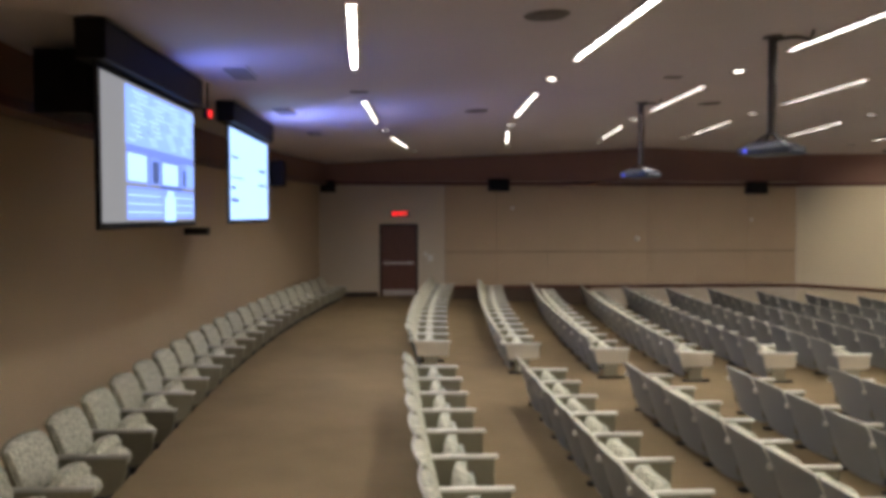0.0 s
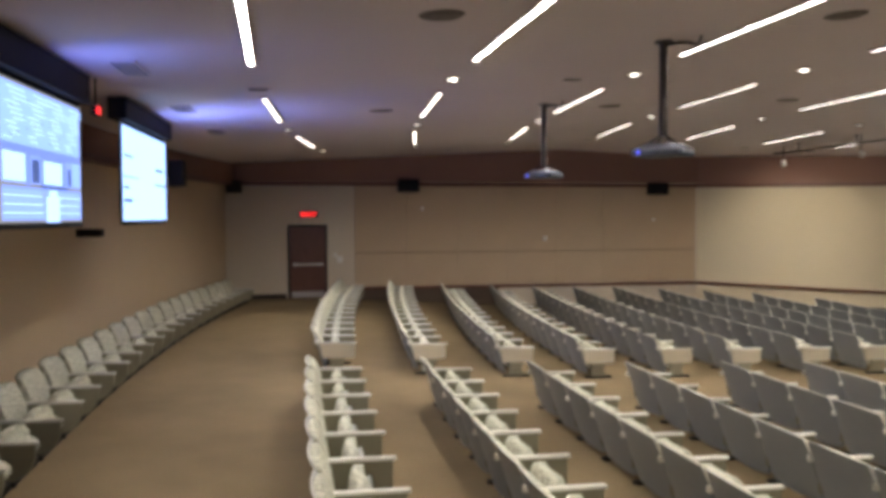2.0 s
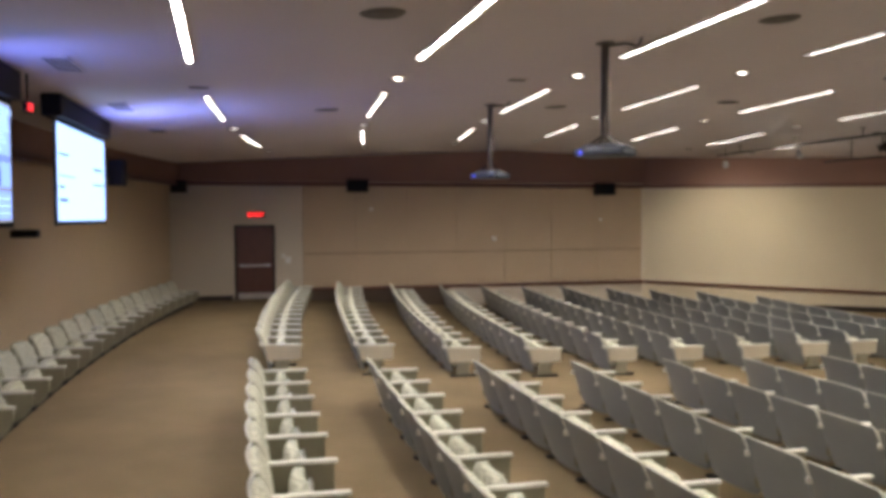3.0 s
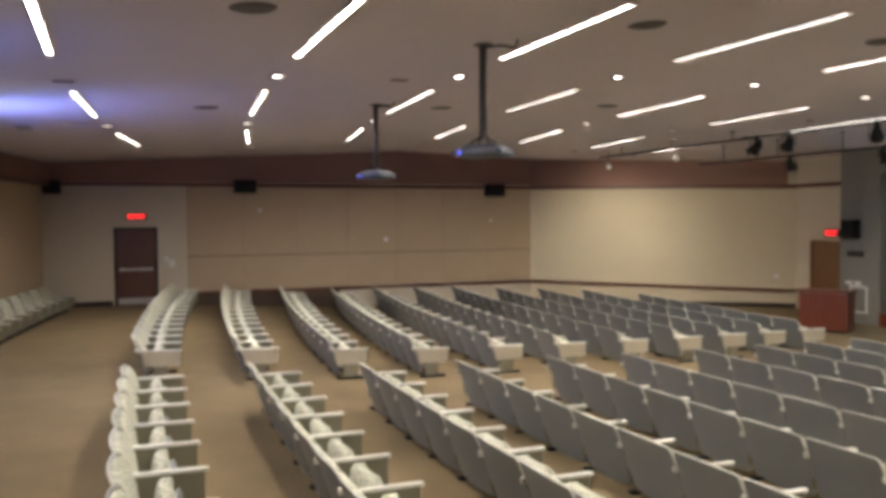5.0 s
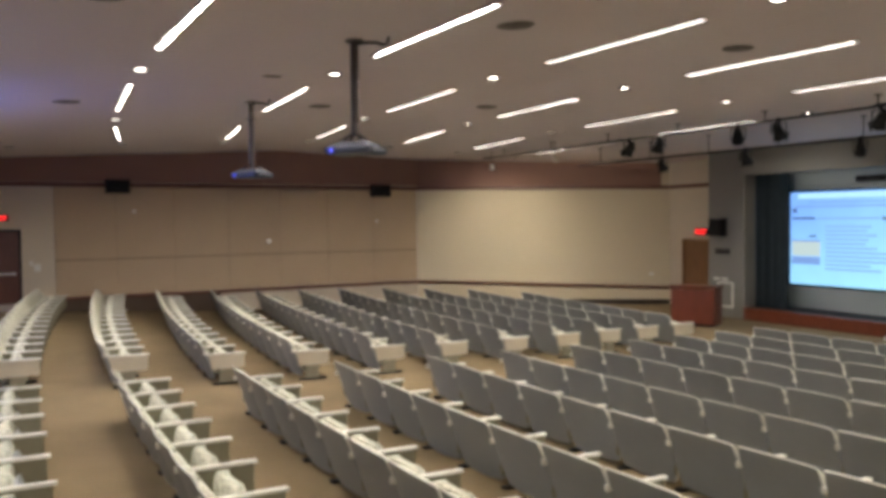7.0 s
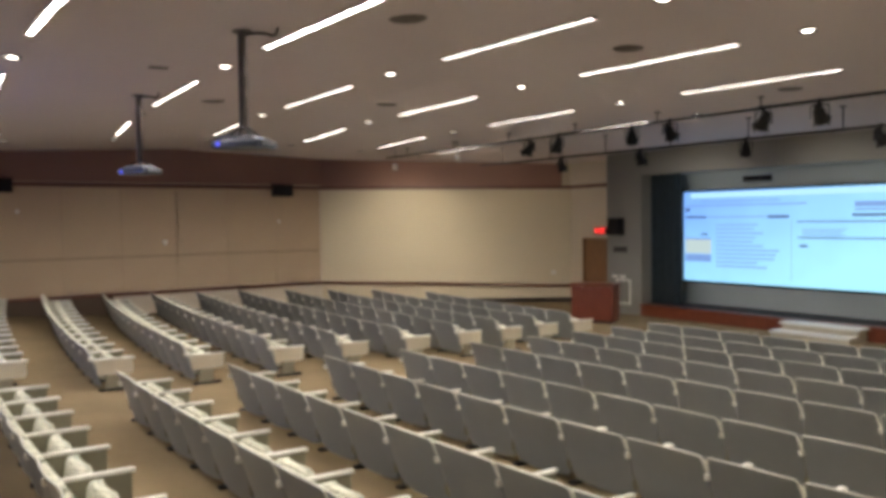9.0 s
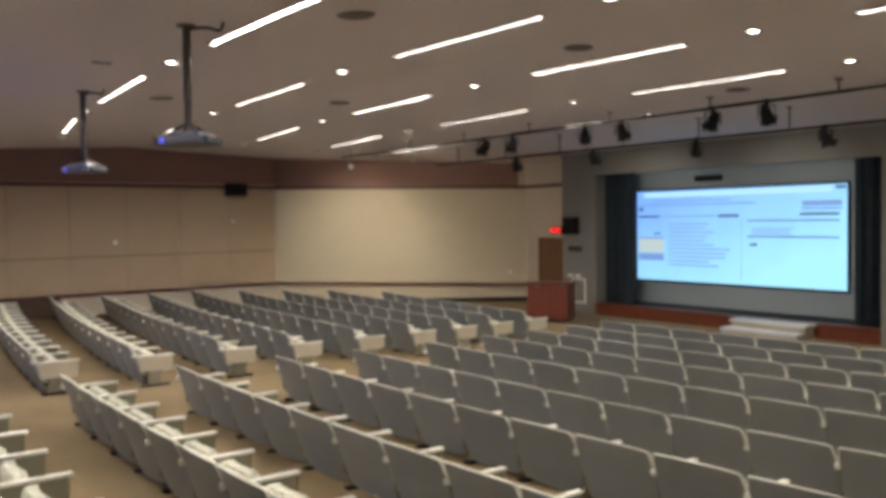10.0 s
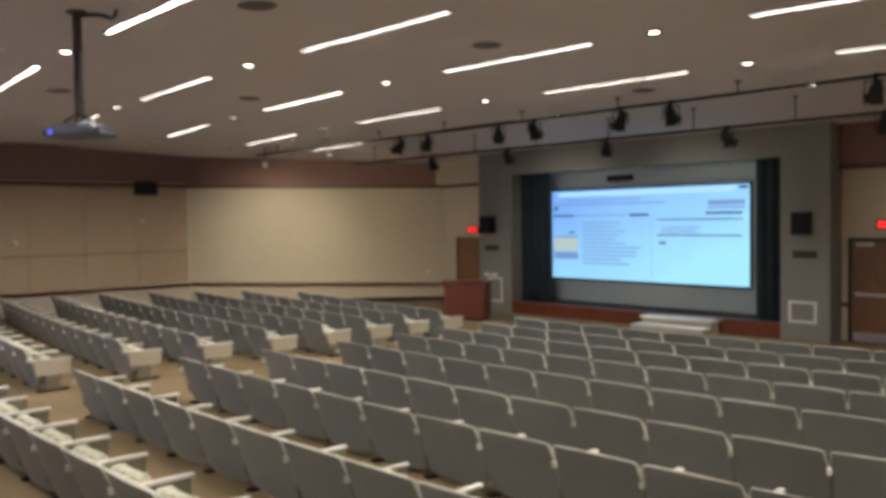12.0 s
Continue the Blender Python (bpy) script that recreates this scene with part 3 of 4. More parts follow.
# ---- things hung from the ceiling ----
def projector(x, y, turn):
    z0 = 4.02
    top = ceil_z(x)
    p = thing("ceiling_projector", pose(x, y, z0, 0, 0, turn), "grey-blue projector hung on a dark ceiling pole", "projector", "ceiling projectors")
    bm = bmesh.new()
    box(bm, -0.23, 0.23, -0.31, 0.31, -0.085, 0.02, bevel=0.045)
    part("body", bm, SILVER, p, "dark grey-blue lower casing", smooth=True)
    bm = bmesh.new()
    box(bm, -0.20, 0.20, -0.27, 0.27, 0.0, 0.075, bevel=0.03)
    for w in bm.verts:
        k = 1 - 0.35 * max(0.0, w.co.z - 0.02) / 0.055
        w.co.x, w.co.y = w.co.x * k, w.co.y * k
    part("top_cover", bm, SILVER, p, "sloping top cover", smooth=True)
    bm = bmesh.new()
    rod(bm, (-0.21, 0.2, -0.03), (-0.245, 0.2, -0.035), 0.03, 0.026, n=20)
    part("lens", bm, LENSGLOW, p, "blue glowing lens")
    for sy in (-1, 1):
        for i in range(4):
            o = -0.13 + i * 0.075
            part("vent_slat", one(o, o + 0.045, sy * 0.312 - 0.006, sy * 0.312 + 0.006, -0.05, -0.005, bevel=0.003), METAL, p, "pale vent slat")
    bm = bmesh.new()
    for sx, sy in ((0.1, 0.14), (-0.1, 0.14), (0.1, -0.14), (-0.1, -0.14)):
        rod(bm, (sx, sy, 0.07), (0, 0, 0.19), 0.014, n=8)
    part("mount", bm, BLACK, p)
    bm = bmesh.new()
    rod(bm, (0, 0, 0.15), (0, 0, top - z0), 0.05, n=16)
    part("pole", bm, DARKBROWN, p)
    bm = bmesh.new()
    rod(bm, (0, 0, top - z0 - 0.02), (0, 0, top - z0 + 0.002), 0.11, n=20)
    part("ceiling_plate", bm, DARKBROWN, p)
    pts = [(0, -0.03, top - z0 - 0.05), (0, -0.16, top - z0 - 0.04), (0, -0.30, top - z0 - 0.05), (0, -0.40, top - z0 - 0.10), (0, -0.45, top - z0 - 0.06), (0, -0.46, top - z0)]
    cu = bpy.data.curves.new("conduit", "CURVE")
    cu.dimensions, cu.bevel_depth, cu.bevel_resolution, cu.resolution_u = "3D", 0.017, 2, 6
    sp = cu.splines.new("NURBS")
    sp.points.add(len(pts) - 1)
    for q, co in zip(sp.points, pts):
        q.co = (*co, 1)
    sp.use_endpoint_u, sp.order_u = True, 3
    tmp = new("conduit", cu)
    me = bpy.data.meshes.new_from_object(tmp.evaluated_get(bpy.context.evaluated_depsgraph_get()))
    bpy.data.objects.remove(tmp)
    me.materials.clear()
    me.materials.append(BLACK)
    ob = new("cable_conduit", me)
    ob.parent = p
    ob["label"] = "bent black cable conduit"
    return p


def lamp(name, eye, target, energy, angle, colour, size=0.05):
    d = bpy.data.lights.new(name, "SPOT")
    d.energy, d.spot_size, d.spot_blend, d.color, d.shadow_soft_size = energy, radians(angle), 1.0, colour, size
    o = new(name, d)
    o.matrix_world = look(eye, target)
    return o


projector(4.50, 9.0, 38)
projector(4.79, 14.5, 30)
# added unseen spots stand in for the hung screens' blue light on the ceiling
lamp("screen_glow_fill", (-2.12, 8.9, 4.25), (-1.3, 9.6, 5.0), GLOW * 0.45, 150, (0.16, 0.23, 1.0), 0.35)
lamp("screen_glow_fill", (-1.85, 14.0, 3.9), (0.2, 14.9, 5.0), GLOW * 2.1, 160, (0.22, 0.29, 1.0), 0.4)


def pipe(name, x, drop, y0, y1, label):
    z = ceil_z(x) - drop
    p = thing(name, pose(x, y0, z), label, "lighting pipe", "lighting pipes")
    bm = bmesh.new()
    rod(bm, (0, 0, 0), (0, y1 - y0, 0), 0.028, n=12)
    part("pipe", bm, BLACK, p)
    n = 8
    for i in range(n):
        yy = (y1 - y0) * (i + 0.5) / n
        bm = bmesh.new()
        rod(bm, (0, yy, 0), (0, yy, drop), 0.014, n=8)
        box(bm, -0.05, 0.05, yy - 0.05, yy + 0.05, drop - 0.02, drop)
        part("hanger", bm, BLACK, p)
    return z


Z1 = pipe("lighting_pipe", 14.8, 0.22, 3.0, 22.8, "black lighting pipe hung under the ceiling")
Z2 = pipe("lighting_pipe", 16.9, 0.47, 3.4, 20.5, "black lighting pipe hung before the stage")


def stage_light(x, y, z, aim, size=1.0, tilt=25):
    s = thing("stage_light", pose(x, y, z, 0, 0, aim), "black stage spotlight clamped to a pipe", "stage light", "stage lights")
    m = pose(0, 0, -0.24 * size, tilt) @ Matrix.Scale(size, 4)
    bm = bmesh.new()
    rod(bm, (0, 0, 0.10), (0, 0, -0.10), 0.095, 0.115, n=18)
    rod(bm, (0, 0, 0.17), (0, 0, 0.10), 0.055, 0.095, n=18)
    rod(bm, (0, 0, -0.10), (0, 0, -0.14), 0.125, 0.125, n=18)
    bmesh.ops.transform(bm, matrix=m, verts=bm.verts[:])
    part("lamp_body", bm, BLACK, s)
    for sx in (-1, 1):
        bm = bmesh.new()
        box(bm, sx * 0.07 - 0.065, sx * 0.07 + 0.065, 0.115, 0.121, -0.20, -0.13)
        box(bm, sx * 0.122 - 0.003, sx * 0.122 + 0.003, -0.08, 0.08, -0.21, -0.14)
        bmesh.ops.transform(bm, matrix=m, verts=bm.verts[:])
        part("barn_door", bm, BLACK, s, "black shutter flap")
    bm = bmesh.new()
    box(bm, -0.05, 0.05, -0.05, 0.05, 0.16, 0.21)
    bmesh.ops.transform(bm, matrix=m, verts=bm.verts[:])
    part("lamp_cap", bm, BLACK, s)
    bm = bmesh.new()
    for sx in (-1, 1):
        box(bm, sx * 0.145 * size - 0.008, sx * 0.145 * size + 0.008, -0.02, 0.02, -0.29 * size, -0.08 * size)
    box(bm, -0.15 * size, 0.15 * size, -0.02, 0.02, -0.085 * size, -0.065 * size)
    part("yoke", bm, BLACK, s)
    bm = bmesh.new()
    box(bm, -0.03, 0.03, -0.03, 0.03, -0.08 * size, 0.045)
    part("clamp", bm, BLACK, s)
    return s


for y, a in ((12.37, 40), (11.33, 20), (9.13, 55), (8.02, 15), (4.48, 30), (14.75, 60), (15.8, 80)):
    stage_light(14.8, y, Z1, -90 + a, 1.05, 48)
for y, a in ((16.82, 30), (13.97, 20), (10.95, 35), (8.0, -10), (5.04, 20)):
    stage_light(16.9, y, Z2, -90 + a, 0.95, 40)


# fill spots added below two of the fixtures to brighten the stage
for y, ty in ((13.97, 15.2), (10.95, 10.6)):
    lamp("stage_beam", (17.02, y, Z2 - 0.45), (22.4, ty, 1.9), 200, 80, (1.0, 0.93, 0.84))


def wall_washer(x, y, z, target):
    """A lit adjustable spot that washes the cream wall."""
    s = thing("track_spotlight", look((x, y, z), target), "small white spotlight aimed at the cream wall", "spotlight", "wall spotlights")
    bm = bmesh.new()
    rod(bm, (0, 0, 0.10), (0, 0, -0.10), 0.06, 0.085, n=18)
    part("lamp_body", bm, WHITE, s)
    bm = bmesh.new()
    rod(bm, (0, 0, 0.08), tuple(s.matrix_world.inverted() @ Vector((x, y, ceil_z(x)))), 0.012, n=8)
    part("stem", bm, BLACK, s)
    d = bpy.data.lights.new("spot_beam", "SPOT")
    d.energy, d.spot_size, d.spot_blend, d.color, d.shadow_soft_size = WASH, radians(92), 1.0, (1.0, 0.87, 0.68), 0.06
    l = new("spot_beam", d)
    l.matrix_world = look(Vector((x, y, z)) + (Vector(target) - Vector((x, y, z))).normalized() * 0.13, target)
    return s


wall_washer(14.8, 22.3, 4.82, (17.0, 25.4, 2.6))
wall_washer(14.8, 18.9, 4.84, (19.9, 23.2, 2.6))


# ---- wall things ----
def speaker(m, w, h, d, label, group="loudspeakers"):
    s = thing("loudspeaker", m, label, "loudspeaker", group)
    part("cabinet", one(-w / 2, w / 2, -d, -0.04, 0, h, bevel=0.015), BLACK, s)
    part("grille", one(-w / 2 + 0.025, w / 2 - 0.025, -d - 0.008, -d + 0.004, 0.025, h - 0.025), BLACK, s, "black cloth grille")
    part("bracket", one(-0.04, 0.04, -0.05, 0, h * 0.35, h * 0.65), BLACK, s)
    return s


speaker(pose(4.06, FAR - 0.04, 3.26 + 0.80), 0.70, 0.42, 0.34, "black loudspeaker under the wooden trim")
speaker(pose(12.97, FAR - 0.04, 3.26 + 0.72), 0.70, 0.42, 0.34, "black loudspeaker under the wooden trim")
speaker(pose(CORNER_X + 0.15, FAR - 0.05, 4.02), 0.5, 0.40, 0.34, "black loudspeaker in the corner")
speaker(pose(FRONT, 18.1, 3.26 - 0.74, 0, 0, -90), 0.5, 0.54, 0.30, "black loudspeaker on the grey pier")
speaker(pose(FRONT, 8.0, 3.26 - 0.74, 0, 0, -90), 0.42, 0.52, 0.24, "black loudspeaker on the grey pier")
speaker(pose(-3.2, 8.3, 4.22, 0, 0, 88), 0.85, 0.6, 0.55, "large black loudspeaker at the back wall")
speaker(pose(-2.15, 16.6, 3.85, 0, 0, 84), 0.35, 0.5, 0.3, "black loudspeaker beside the hung screen")
hung_sign = exit_sign(pose(-2.15, 10.5, 4.50, 0, 0, 86), 0.18, 0.08, "lit red exit sign hung between the screens")
part("stem", one(-0.012, 0.012, -0.04, -0.02, 0.12, ceil_z(-2.15) - 4.51), BLACK, hung_sign)
for y in (18.05, 7.97):
    v = thing("wall_grille", pose(FRONT, y, 3.26 - 1.30, 0, 0, -90), "dark slotted grille on the grey pier", "grille", "pier grilles")
    part("plate", one(-0.28, 0.28, -0.025, 0, 0, 0.17), BLACK, v)
    for i in range(4):
        part("slat", one(-0.26, 0.26, -0.034, -0.026, 0.02 + i * 0.037, 0.04 + i * 0.037), VENT, v)


def frame_box(y, z, w, h, label):
    v = thing("access_panel", pose(FRONT, y, z, 0, 0, -90), label, "access panel", "access panels")
    bm = bmesh.new()
    for s in (-1, 1):
        box(bm, s * (w / 2 - 0.03) - 0.03, s * (w / 2 - 0.03) + 0.03, -0.03, 0, 0, h)
        box(bm, -w / 2 + 0.06, w / 2 - 0.06, -0.03, 0, h / 2 + s * (h / 2 - 0.03) - 0.03, h / 2 + s * (h / 2 - 0.03) + 0.03)
    part("frame", bm, WHITE, v, "white painted frame")
    part("cover", one(-w / 2 + 0.06, w / 2 - 0.06, -0.012, 0, 0.06, h - 0.06), GREYWALL, v)


frame_box(8.02, 0.42, 0.66, 0.52, "grey access panel in a white frame")
frame_box(17.92, 0.30, 0.62, 0.80, "grey access panel in a white frame")
v = thing("wall_plate", pose(FRONT, 18.1, 1.13, 0, 0, -90), "white wall plates in a row on the grey pier", "wall plate")
for i in range(2):
    part("plate", one(-0.28 + 0.32 * i, -0.05 + 0.32 * i, -0.03, 0, 0, 0.10, bevel=0.006), WHITE, v)
b = thing("stage_projector_box", pose(21.77, 13.9, 4.06), "small black box fixed above the screen", "fixture")
part("case", one(-0.1, 0.066, -0.42, 0.42, 0, 0.17, bevel=0.02), BLACK, b)
# small plates on the side wall
for x, z, w, h in ((1.78, 1.72, 0.18, 0.22), (1.62, 1.90, 0.10, 0.14), (4.55, 3.45, 0.10, 0.10), (12.9, 3.05, 0.09, 0.09)):
    v = thing("wall_plate", pose(x, FAR - (0.036 if x > 2.3 else 0), z), "small white switch plate on the wall", "wall plate", "wall plates")
    part("plate", one(-w / 2, w / 2, -0.012, 0, 0, h, bevel=0.003), WHITE, v)
    part("switch", one(-w / 6, w / 6, -0.022, -0.012, h * 0.3, h * 0.7), WHITE, v)
wd = Vector((C2[0] - C1[0], C2[1] - C1[1], 0)).normalized()
wp = Vector((*C1, 0)).lerp(Vector((*C2, 0)), 0.93)
v = thing("wall_plate", pose(wp.x, wp.y, 1.02, 0, 0, math.degrees(math.atan2(wd.y, wd.x))), "small white outlet plate on the cream wall", "wall plate", "wall plates")
part("plate", one(-0.08, 0.08, -0.014, 0, 0, 0.13, bevel=0.004), WHITE, v)
v = thing("wall_sensor", pose(8.87, FAR - 0.036, 2.46), "small white round sensor on the fabric panels", "sensor")
bm = bmesh.new()
rod(bm, (0, 0, 0), (0, -0.07, 0), 0.085, 0.06, n=20)
part("dome", bm, WHITE, v)
v = thing("wall_camera", pose(-3.40, 15.6, 2.90), "small dark camera on the back wall", "camera")
part("case", one(-0.2, 0.24, -0.14, 0.14, 0, 0.14, bevel=0.02), BLACK, v)

# ---- lectern and steps ----
lec = thing("lectern", pose(18.5, 17.1, 0, 0, 0, -62), "reddish brown cherry wood lectern on the front floor", "lectern")
part("plinth", one(-0.55, 0.55, -0.36, 0.36, 0, 0.08), BASE, lec)
part("front_panel", one(-0.58, 0.58, -0.42, -0.39, 0.08, 1.06), CHERRY, lec)
for s in (-1, 1):
    part("side_panel", one(s * 0.60 - 0.02, s * 0.60 + 0.02, -0.42, 0.38, 0.06, 1.08), CHERRY, lec)
part("top", one(-0.66, 0.66, -0.46, 0.44, 1.082, 1.13, bevel=0.012), CHERRY, lec)
part("shelf", one(-0.58, 0.58, -0.38, 0.36, 0.55, 0.58), CHERRY, lec)
part("rim", one(-0.66, 0.66, -0.46, -0.43, 1.132, 1.17, bevel=0.006), CHERRY, lec)

st = thing("stage_steps", pose(FRONT - 0.06, 11.1, 0), "white portable steps against the stage front", "steps")
for i, (x0, z, hw) in enumerate(((-0.95, 0.15, 1.02), (-0.48, 0.33, 1.05))):
    part("tread", one(x0, x0 + 0.50, -hw, hw, z - 0.05, z + 0.02, bevel=0.012), WHITE, st)
    part("riser", one(x0 + 0.04, x0 + 0.06, -hw + 0.06, hw - 0.06, 0 if i == 0 else 0.172, z - 0.052), SIDE, st)
for s in (-1, 1):
    bm = bmesh.new()
    box(bm, -0.88, -0.02, s * 0.98 - 0.02, s * 0.98 + 0.02, 0, 0.098)
    box(bm, -0.42, -0.02, s * 0.98 - 0.02, s * 0.98 + 0.02, 0.102, 0.278)
    part("side", bm, SIDE, st)


# ---- seats ----
def taper(k, n):
    """Full in the middle of a cushion, thin at its lower and upper edge."""
    return (0.45, 0.75, 1.0, 1.0, 0.85, 0.65, 0.5)[min(6, round(6 * k / (n - 1)))]


def slab(bm, outline, thick, bulge=0.0, n=7, crown=0.0, wrap=0.045):
    """A cushion or shell: rows of (x, z, half width) from bottom to top, curved round the sitter."""
    rows = []
    for side in (0, 1):
        grid = []
        for x, z, hw in outline:
            line = []
            for i in range(n):
                u = -1 + 2 * i / (n - 1)
                c = wrap * u * u
                b = bulge * (1 - u * u) if side else 0
                line.append(bm.verts.new((x + c + ((thick + b) * taper(len(grid), len(outline)) if side else 0), u * hw, z - crown * u * u * (z / 0.72) ** 2)))
            grid.append(line)
        rows.append(grid)
    a, b = rows
    for g in rows:
        for r0, r1 in zip(g, g[1:]):
            for i in range(n - 1):
                bm.faces.new((r0[i], r0[i + 1], r1[i + 1], r1[i]))
    for k in range(len(outline) - 1):
        for i in (0, n - 1):
            bm.faces.new((a[k][i], a[k + 1][i], b[k + 1][i], b[k][i]))
    for k in (0, len(outline) - 1):
        for i in range(n - 1):
            bm.faces.new((a[k][i], a[k][i + 1], b[k][i + 1], b[k][i]))


def profile_panel(bm, pts, y, half):
    """A flat panel from an outline of (x, z), thickened along y."""
    a = [bm.verts.new((x, y - half, z)) for x, z in pts]
    b = [bm.verts.new((x, y + half, z)) for x, z in pts]
    bm.faces.new(a)
    bm.faces.new(b[::-1])
    for i in range(len(pts)):
        k = (i + 1) % len(pts)
        bm.faces.new((a[i], a[k], b[k], b[i]))


def edge_tube(name, pts, r, mat, parent, label):
    """A thin round moulding along the points."""
    cu = bpy.data.curves.new(name, "CURVE")
    cu.dimensions, cu.bevel_depth, cu.bevel_resolution, cu.use_fill_caps = "3D", r, 1, True
    sp = cu.splines.new("POLY")
    sp.points.add(len(pts) - 1)
    for q, co in zip(sp.points, pts):
        q.co = (*co, 1)
    tmp = new(name, cu)
    me = bpy.data.meshes.new_from_object(tmp.evaluated_get(bpy.context.evaluated_depsgraph_get()))
    bpy.data.objects.remove(tmp)
    me.materials.clear()
    me.materials.append(mat)
    for p in me.polygons:
        p.use_smooth = True
    ob = new(name, me)
    ob.parent = parent
    ob["label"] = label
    return ob


def add_arm(seat, y, round_front, end):
    tip, low = (0.86, 0.085) if round_front else (0.83, 0.0)
    bm = bmesh.new()
    box(bm, 0.14, tip, y - 0.034, y + 0.034, 0.488 - low, 0.518 - low, bevel=0.012)
    for v in bm.verts:
        if v.co.x > tip - 0.06:
            v.co.z -= 0.010
    part("armrest", bm, EDGE if round_front else ARM, seat, "cream armrest", smooth=True)
    part("arm_bracket", one(0.074, 0.17, y - 0.023, y + 0.023, 0.488 - low, 0.55 - low, bevel=0.016), ARM, seat, "pale rounded end of the armrest", smooth=True)
    bm = bmesh.new()
    if round_front:
        pts = [(0.2, 0.06), (0.2, 0.401), (tip - 0.03, 0.391)]
        pts += [(tip - 0.28 + 0.25 * math.cos(a), 0.30 + 0.24 * math.sin(a)) for a in [-k * math.pi / 18 for k in range(0, 9)]]
        profile_panel(bm, pts + [(tip - 0.30, 0.06)], y, 0.030)
    else:
        foot = 0.25 if end else 0.17
        profile_panel(bm, [(0.22, foot), (0.19, 0.486), (tip - 0.035, 0.476), (tip - 0.035, foot + 0.03), (tip - 0.06, foot)], y, 0.028)
    part("side_panel", bm, OLIVE if round_front else SIDE if end else SHADED_OLIVE, seat, "flat side panel")
    if not round_front:
        bm = bmesh.new()
        profile_panel(bm, [(0.34, 0.03), (0.36, foot - 0.002), (0.62, foot - 0.002), (0.58, 0.12), (0.62, 0.03)], y, 0.022)
        part("pedestal", bm, OLIVE, seat, "olive-grey metal pedestal")
    bm = bmesh.new()
    box(bm, 0.24, tip - (0.22 if round_front else 0.10), y - 0.045, y + 0.045, 0.0, 0.058 if round_front else 0.03, bevel=0.006)
    part("foot", bm, BLACK, seat, "dark metal foot")


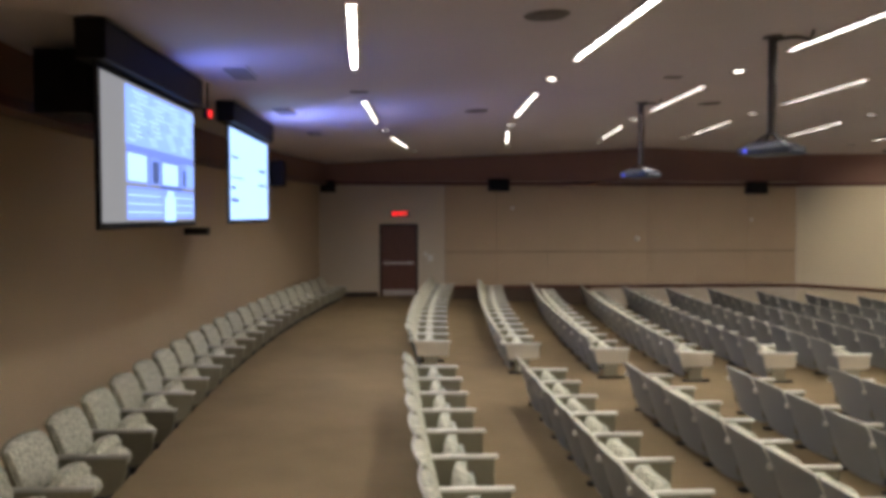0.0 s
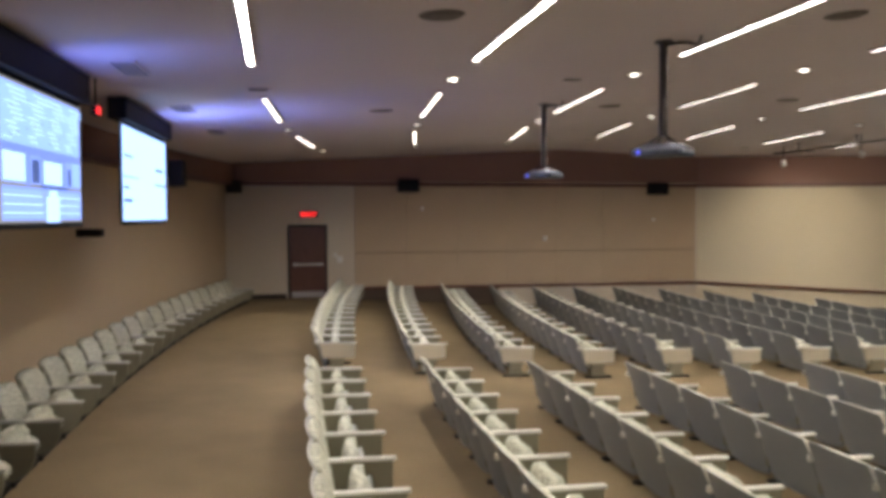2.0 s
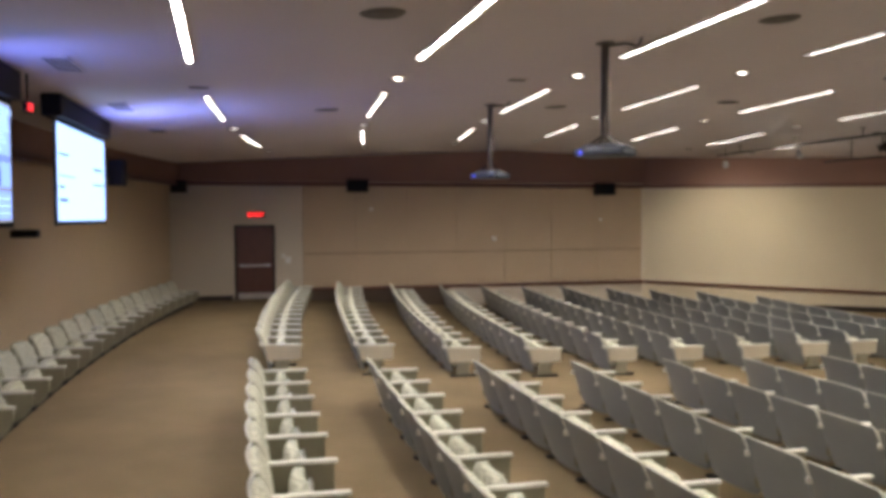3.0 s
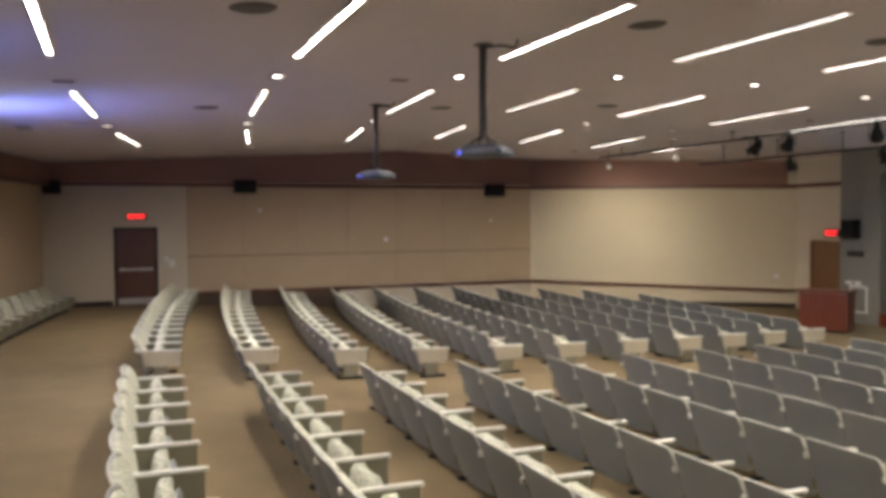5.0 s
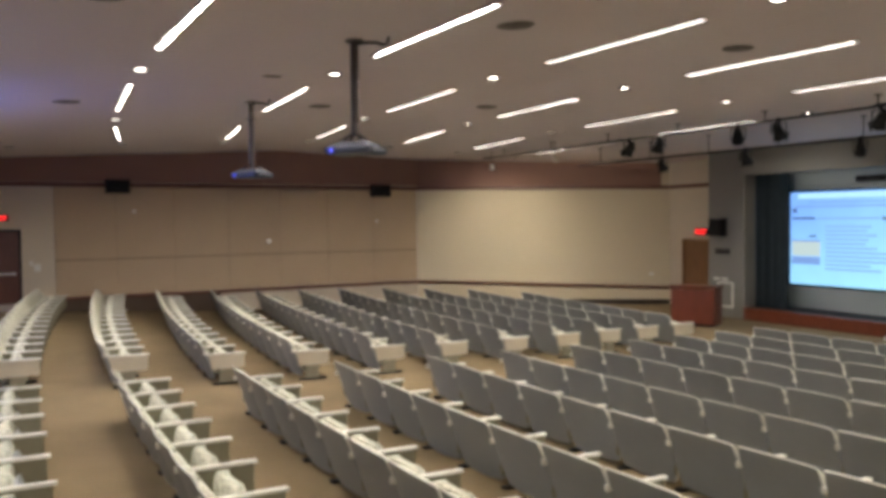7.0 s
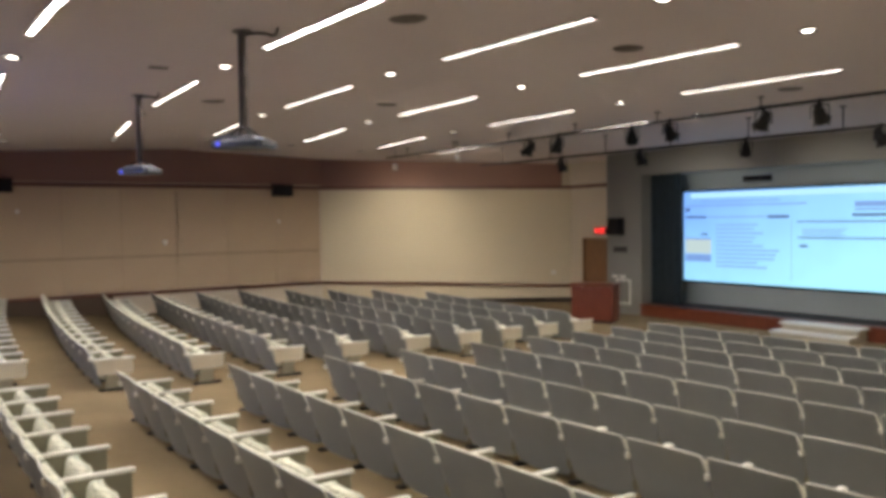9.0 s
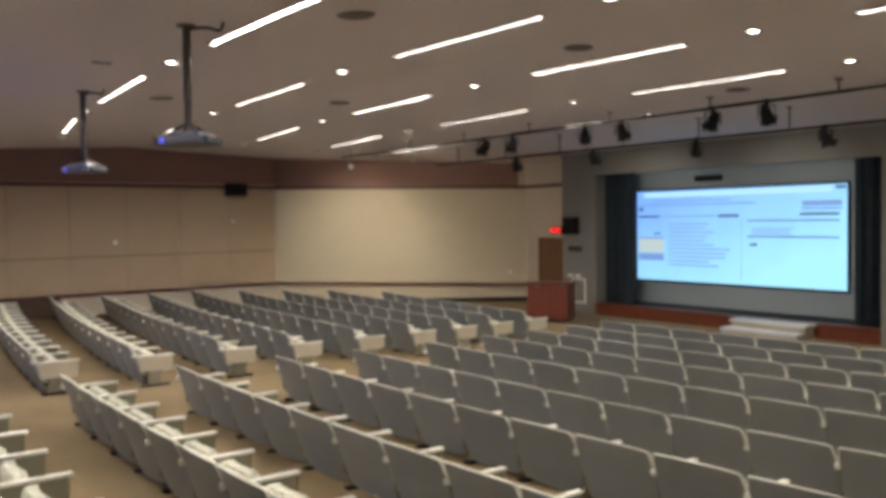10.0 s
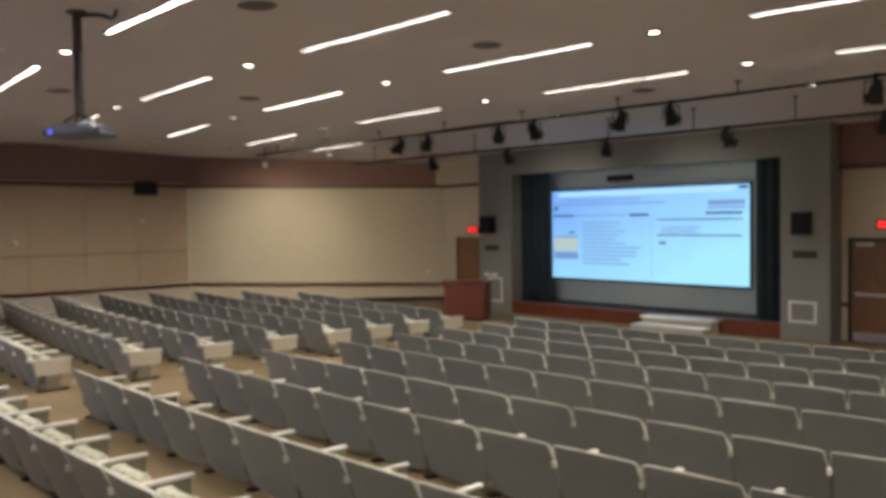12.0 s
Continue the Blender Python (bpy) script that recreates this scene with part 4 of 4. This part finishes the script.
def make_seat(label, group, both=False, round_front=False):
    s = thing("auditorium_seat", Matrix(), label, "auditorium seat", group)
    n, wrap, crown = (0.87, 0.045, 0.02) if round_front else (1.0, 0.038, 0.016)
    bm = bmesh.new()
    shell = [(0.238, 0.062, 0.33), (0.236, 0.075, 0.39), (0.222, 0.12, 0.432), (0.172, 0.27, 0.449), (0.108, 0.46, 0.450),
             (0.066, 0.57, 0.446), (0.032, 0.65, 0.434), (0.012, 0.694, 0.43), (0.004, 0.712, 0.41)]
    slab(bm, [(x, z, w * n) for x, z, w in shell], 0.03, crown=crown, wrap=wrap, n=9)
    # wall seat shells are coloured dark to give the shaded gaps between backs
    part("back_shell", bm, SHADED_OLIVE if round_front else SHELL, s, "back shell coloured dark olive for the shaded gaps" if round_front else "grey moulded back shell", smooth=True)

    def rim(x, z, w, u):
        return (x + wrap * u * u, u * w * n, z - crown * u * u * (z / 0.72) ** 2)

    # pale rim along the top; its side runs stand in for the edge highlight
    side = [(x + 0.004, z, w) for x, z, w in shell[5:8]]
    x, z, w = 0.008, 0.716, 0.41
    pts = [rim(*q, -1) for q in side] + [rim(x, z, w, -1 + i / 4) for i in range(9)] + [rim(*q, 1) for q in side[::-1]]
    if not round_front:
        edge_tube("edge_moulding", pts, 0.0085, EDGE, s, "pale moulding round the top of the back")
    bm = bmesh.new()
    slab(bm, [(0.18, 0.28, 0.37 * n), (0.16, 0.31, 0.40 * n), (0.12, 0.45, 0.43 * n), (0.075, 0.57, 0.43 * n), (0.045, 0.65, 0.418 * n), (0.03, 0.69, 0.40 * n), (0.026, 0.704, 0.36 * n)], 0.07, 0.035, crown=crown, wrap=wrap)
    part("back_cushion", bm, FABRIC, s, "pale patterned fabric back", smooth=True)
    bm = bmesh.new()
    drop = 0.085 if round_front else 0.0
    slab(bm, [(0.37, 0.13, 0.28), (0.35, 0.15, 0.34), (0.345, 0.25, 0.37), (0.35, 0.35, 0.37), (0.36, 0.44 - drop, 0.35), (0.375, 0.50 - drop, 0.30), (0.395, 0.524 - drop, 0.22)], 0.14, 0.035)
    part("seat_cushion", bm, FABRIC, s, "tipped-up patterned fabric cushion", smooth=True)
    bm = bmesh.new()
    if round_front:
        slab(bm, [(0.48, 0.10, 0.26), (0.54, 0.13, 0.31), (0.57, 0.19, 0.33), (0.56, 0.25, 0.32), (0.53, 0.30, 0.28), (0.49, 0.33, 0.22)], 0.04, 0.02)
    else:
        slab(bm, [(0.45, 0.13, 0.27), (0.49, 0.16, 0.33), (0.52, 0.25, 0.35), (0.53, 0.34, 0.33), (0.51, 0.42, 0.27)], 0.03, 0.03)
    part("seat_shell", bm, FABRIC if round_front else SHELL, s, "underside of the tipped-up seat", smooth=True)
    add_arm(s, PITCH / 2, round_front, False)
    if round_front:
        part("kick_base", one(0.24, 0.62, -PITCH / 2 + 0.052, PITCH / 2 - 0.052, 0, 0.075), BLACK, s, "dark base under the seat")
    if both:
        add_arm(s, -PITCH / 2, round_front, True)
    for p in s.children:
        p.data.transform(Matrix.Diagonal((1, 1, 1.085, 1)))
    return s


def seat_pose(j, x, y):
    """On the raked floor, turned square to the bowed row."""
    k = min(j, 6)
    bend, mid = ROW_BEND[j], 7.5 + 0.8 * k
    a = math.degrees(math.atan(2 * bend * (y - mid)))
    fx = x + bend * (y - mid) ** 2
    return pose(fx, y, floor_z(fx + 0.3, y), 0, 0, -a)


HALL = "tipped-up auditorium seat with grey shell and patterned fabric"
first = {False: make_seat(HALL, "auditorium seats"), True: make_seat("tipped-up aisle seat with grey shell and cream end panel", "auditorium seats", True)}
used = set()


def place(m, end):
    s = first[end]
    if end in used:
        return copy_thing(s, m)
    used.add(end)
    s.matrix_world = m
    return s


for j, x in enumerate(ROW_X):
    for i in range(12):
        place(seat_pose(j, x, 12.06 - PITCH * (i + 0.5)), i == 11)
    for i in range(FAR_SEATS[j]):
        place(seat_pose(j, x, 14.55 + PITCH * (i + 0.5)), i == 0)
wallseat = make_seat("tipped-up fabric seat in the row along the back wall", "back wall seats", True, True)
for i in range(25):
    y = 3.2 + PITCH * (i + 0.5)
    m = pose(-3.20 + 0.0060 * max(0, y - 11) ** 2, y, 0.55, 0, 0, -math.degrees(math.atan(2 * 0.0060 * max(0, y - 11))))
    if i == 0:
        wallseat.matrix_world = m
    else:
        copy_thing(wallseat, m)
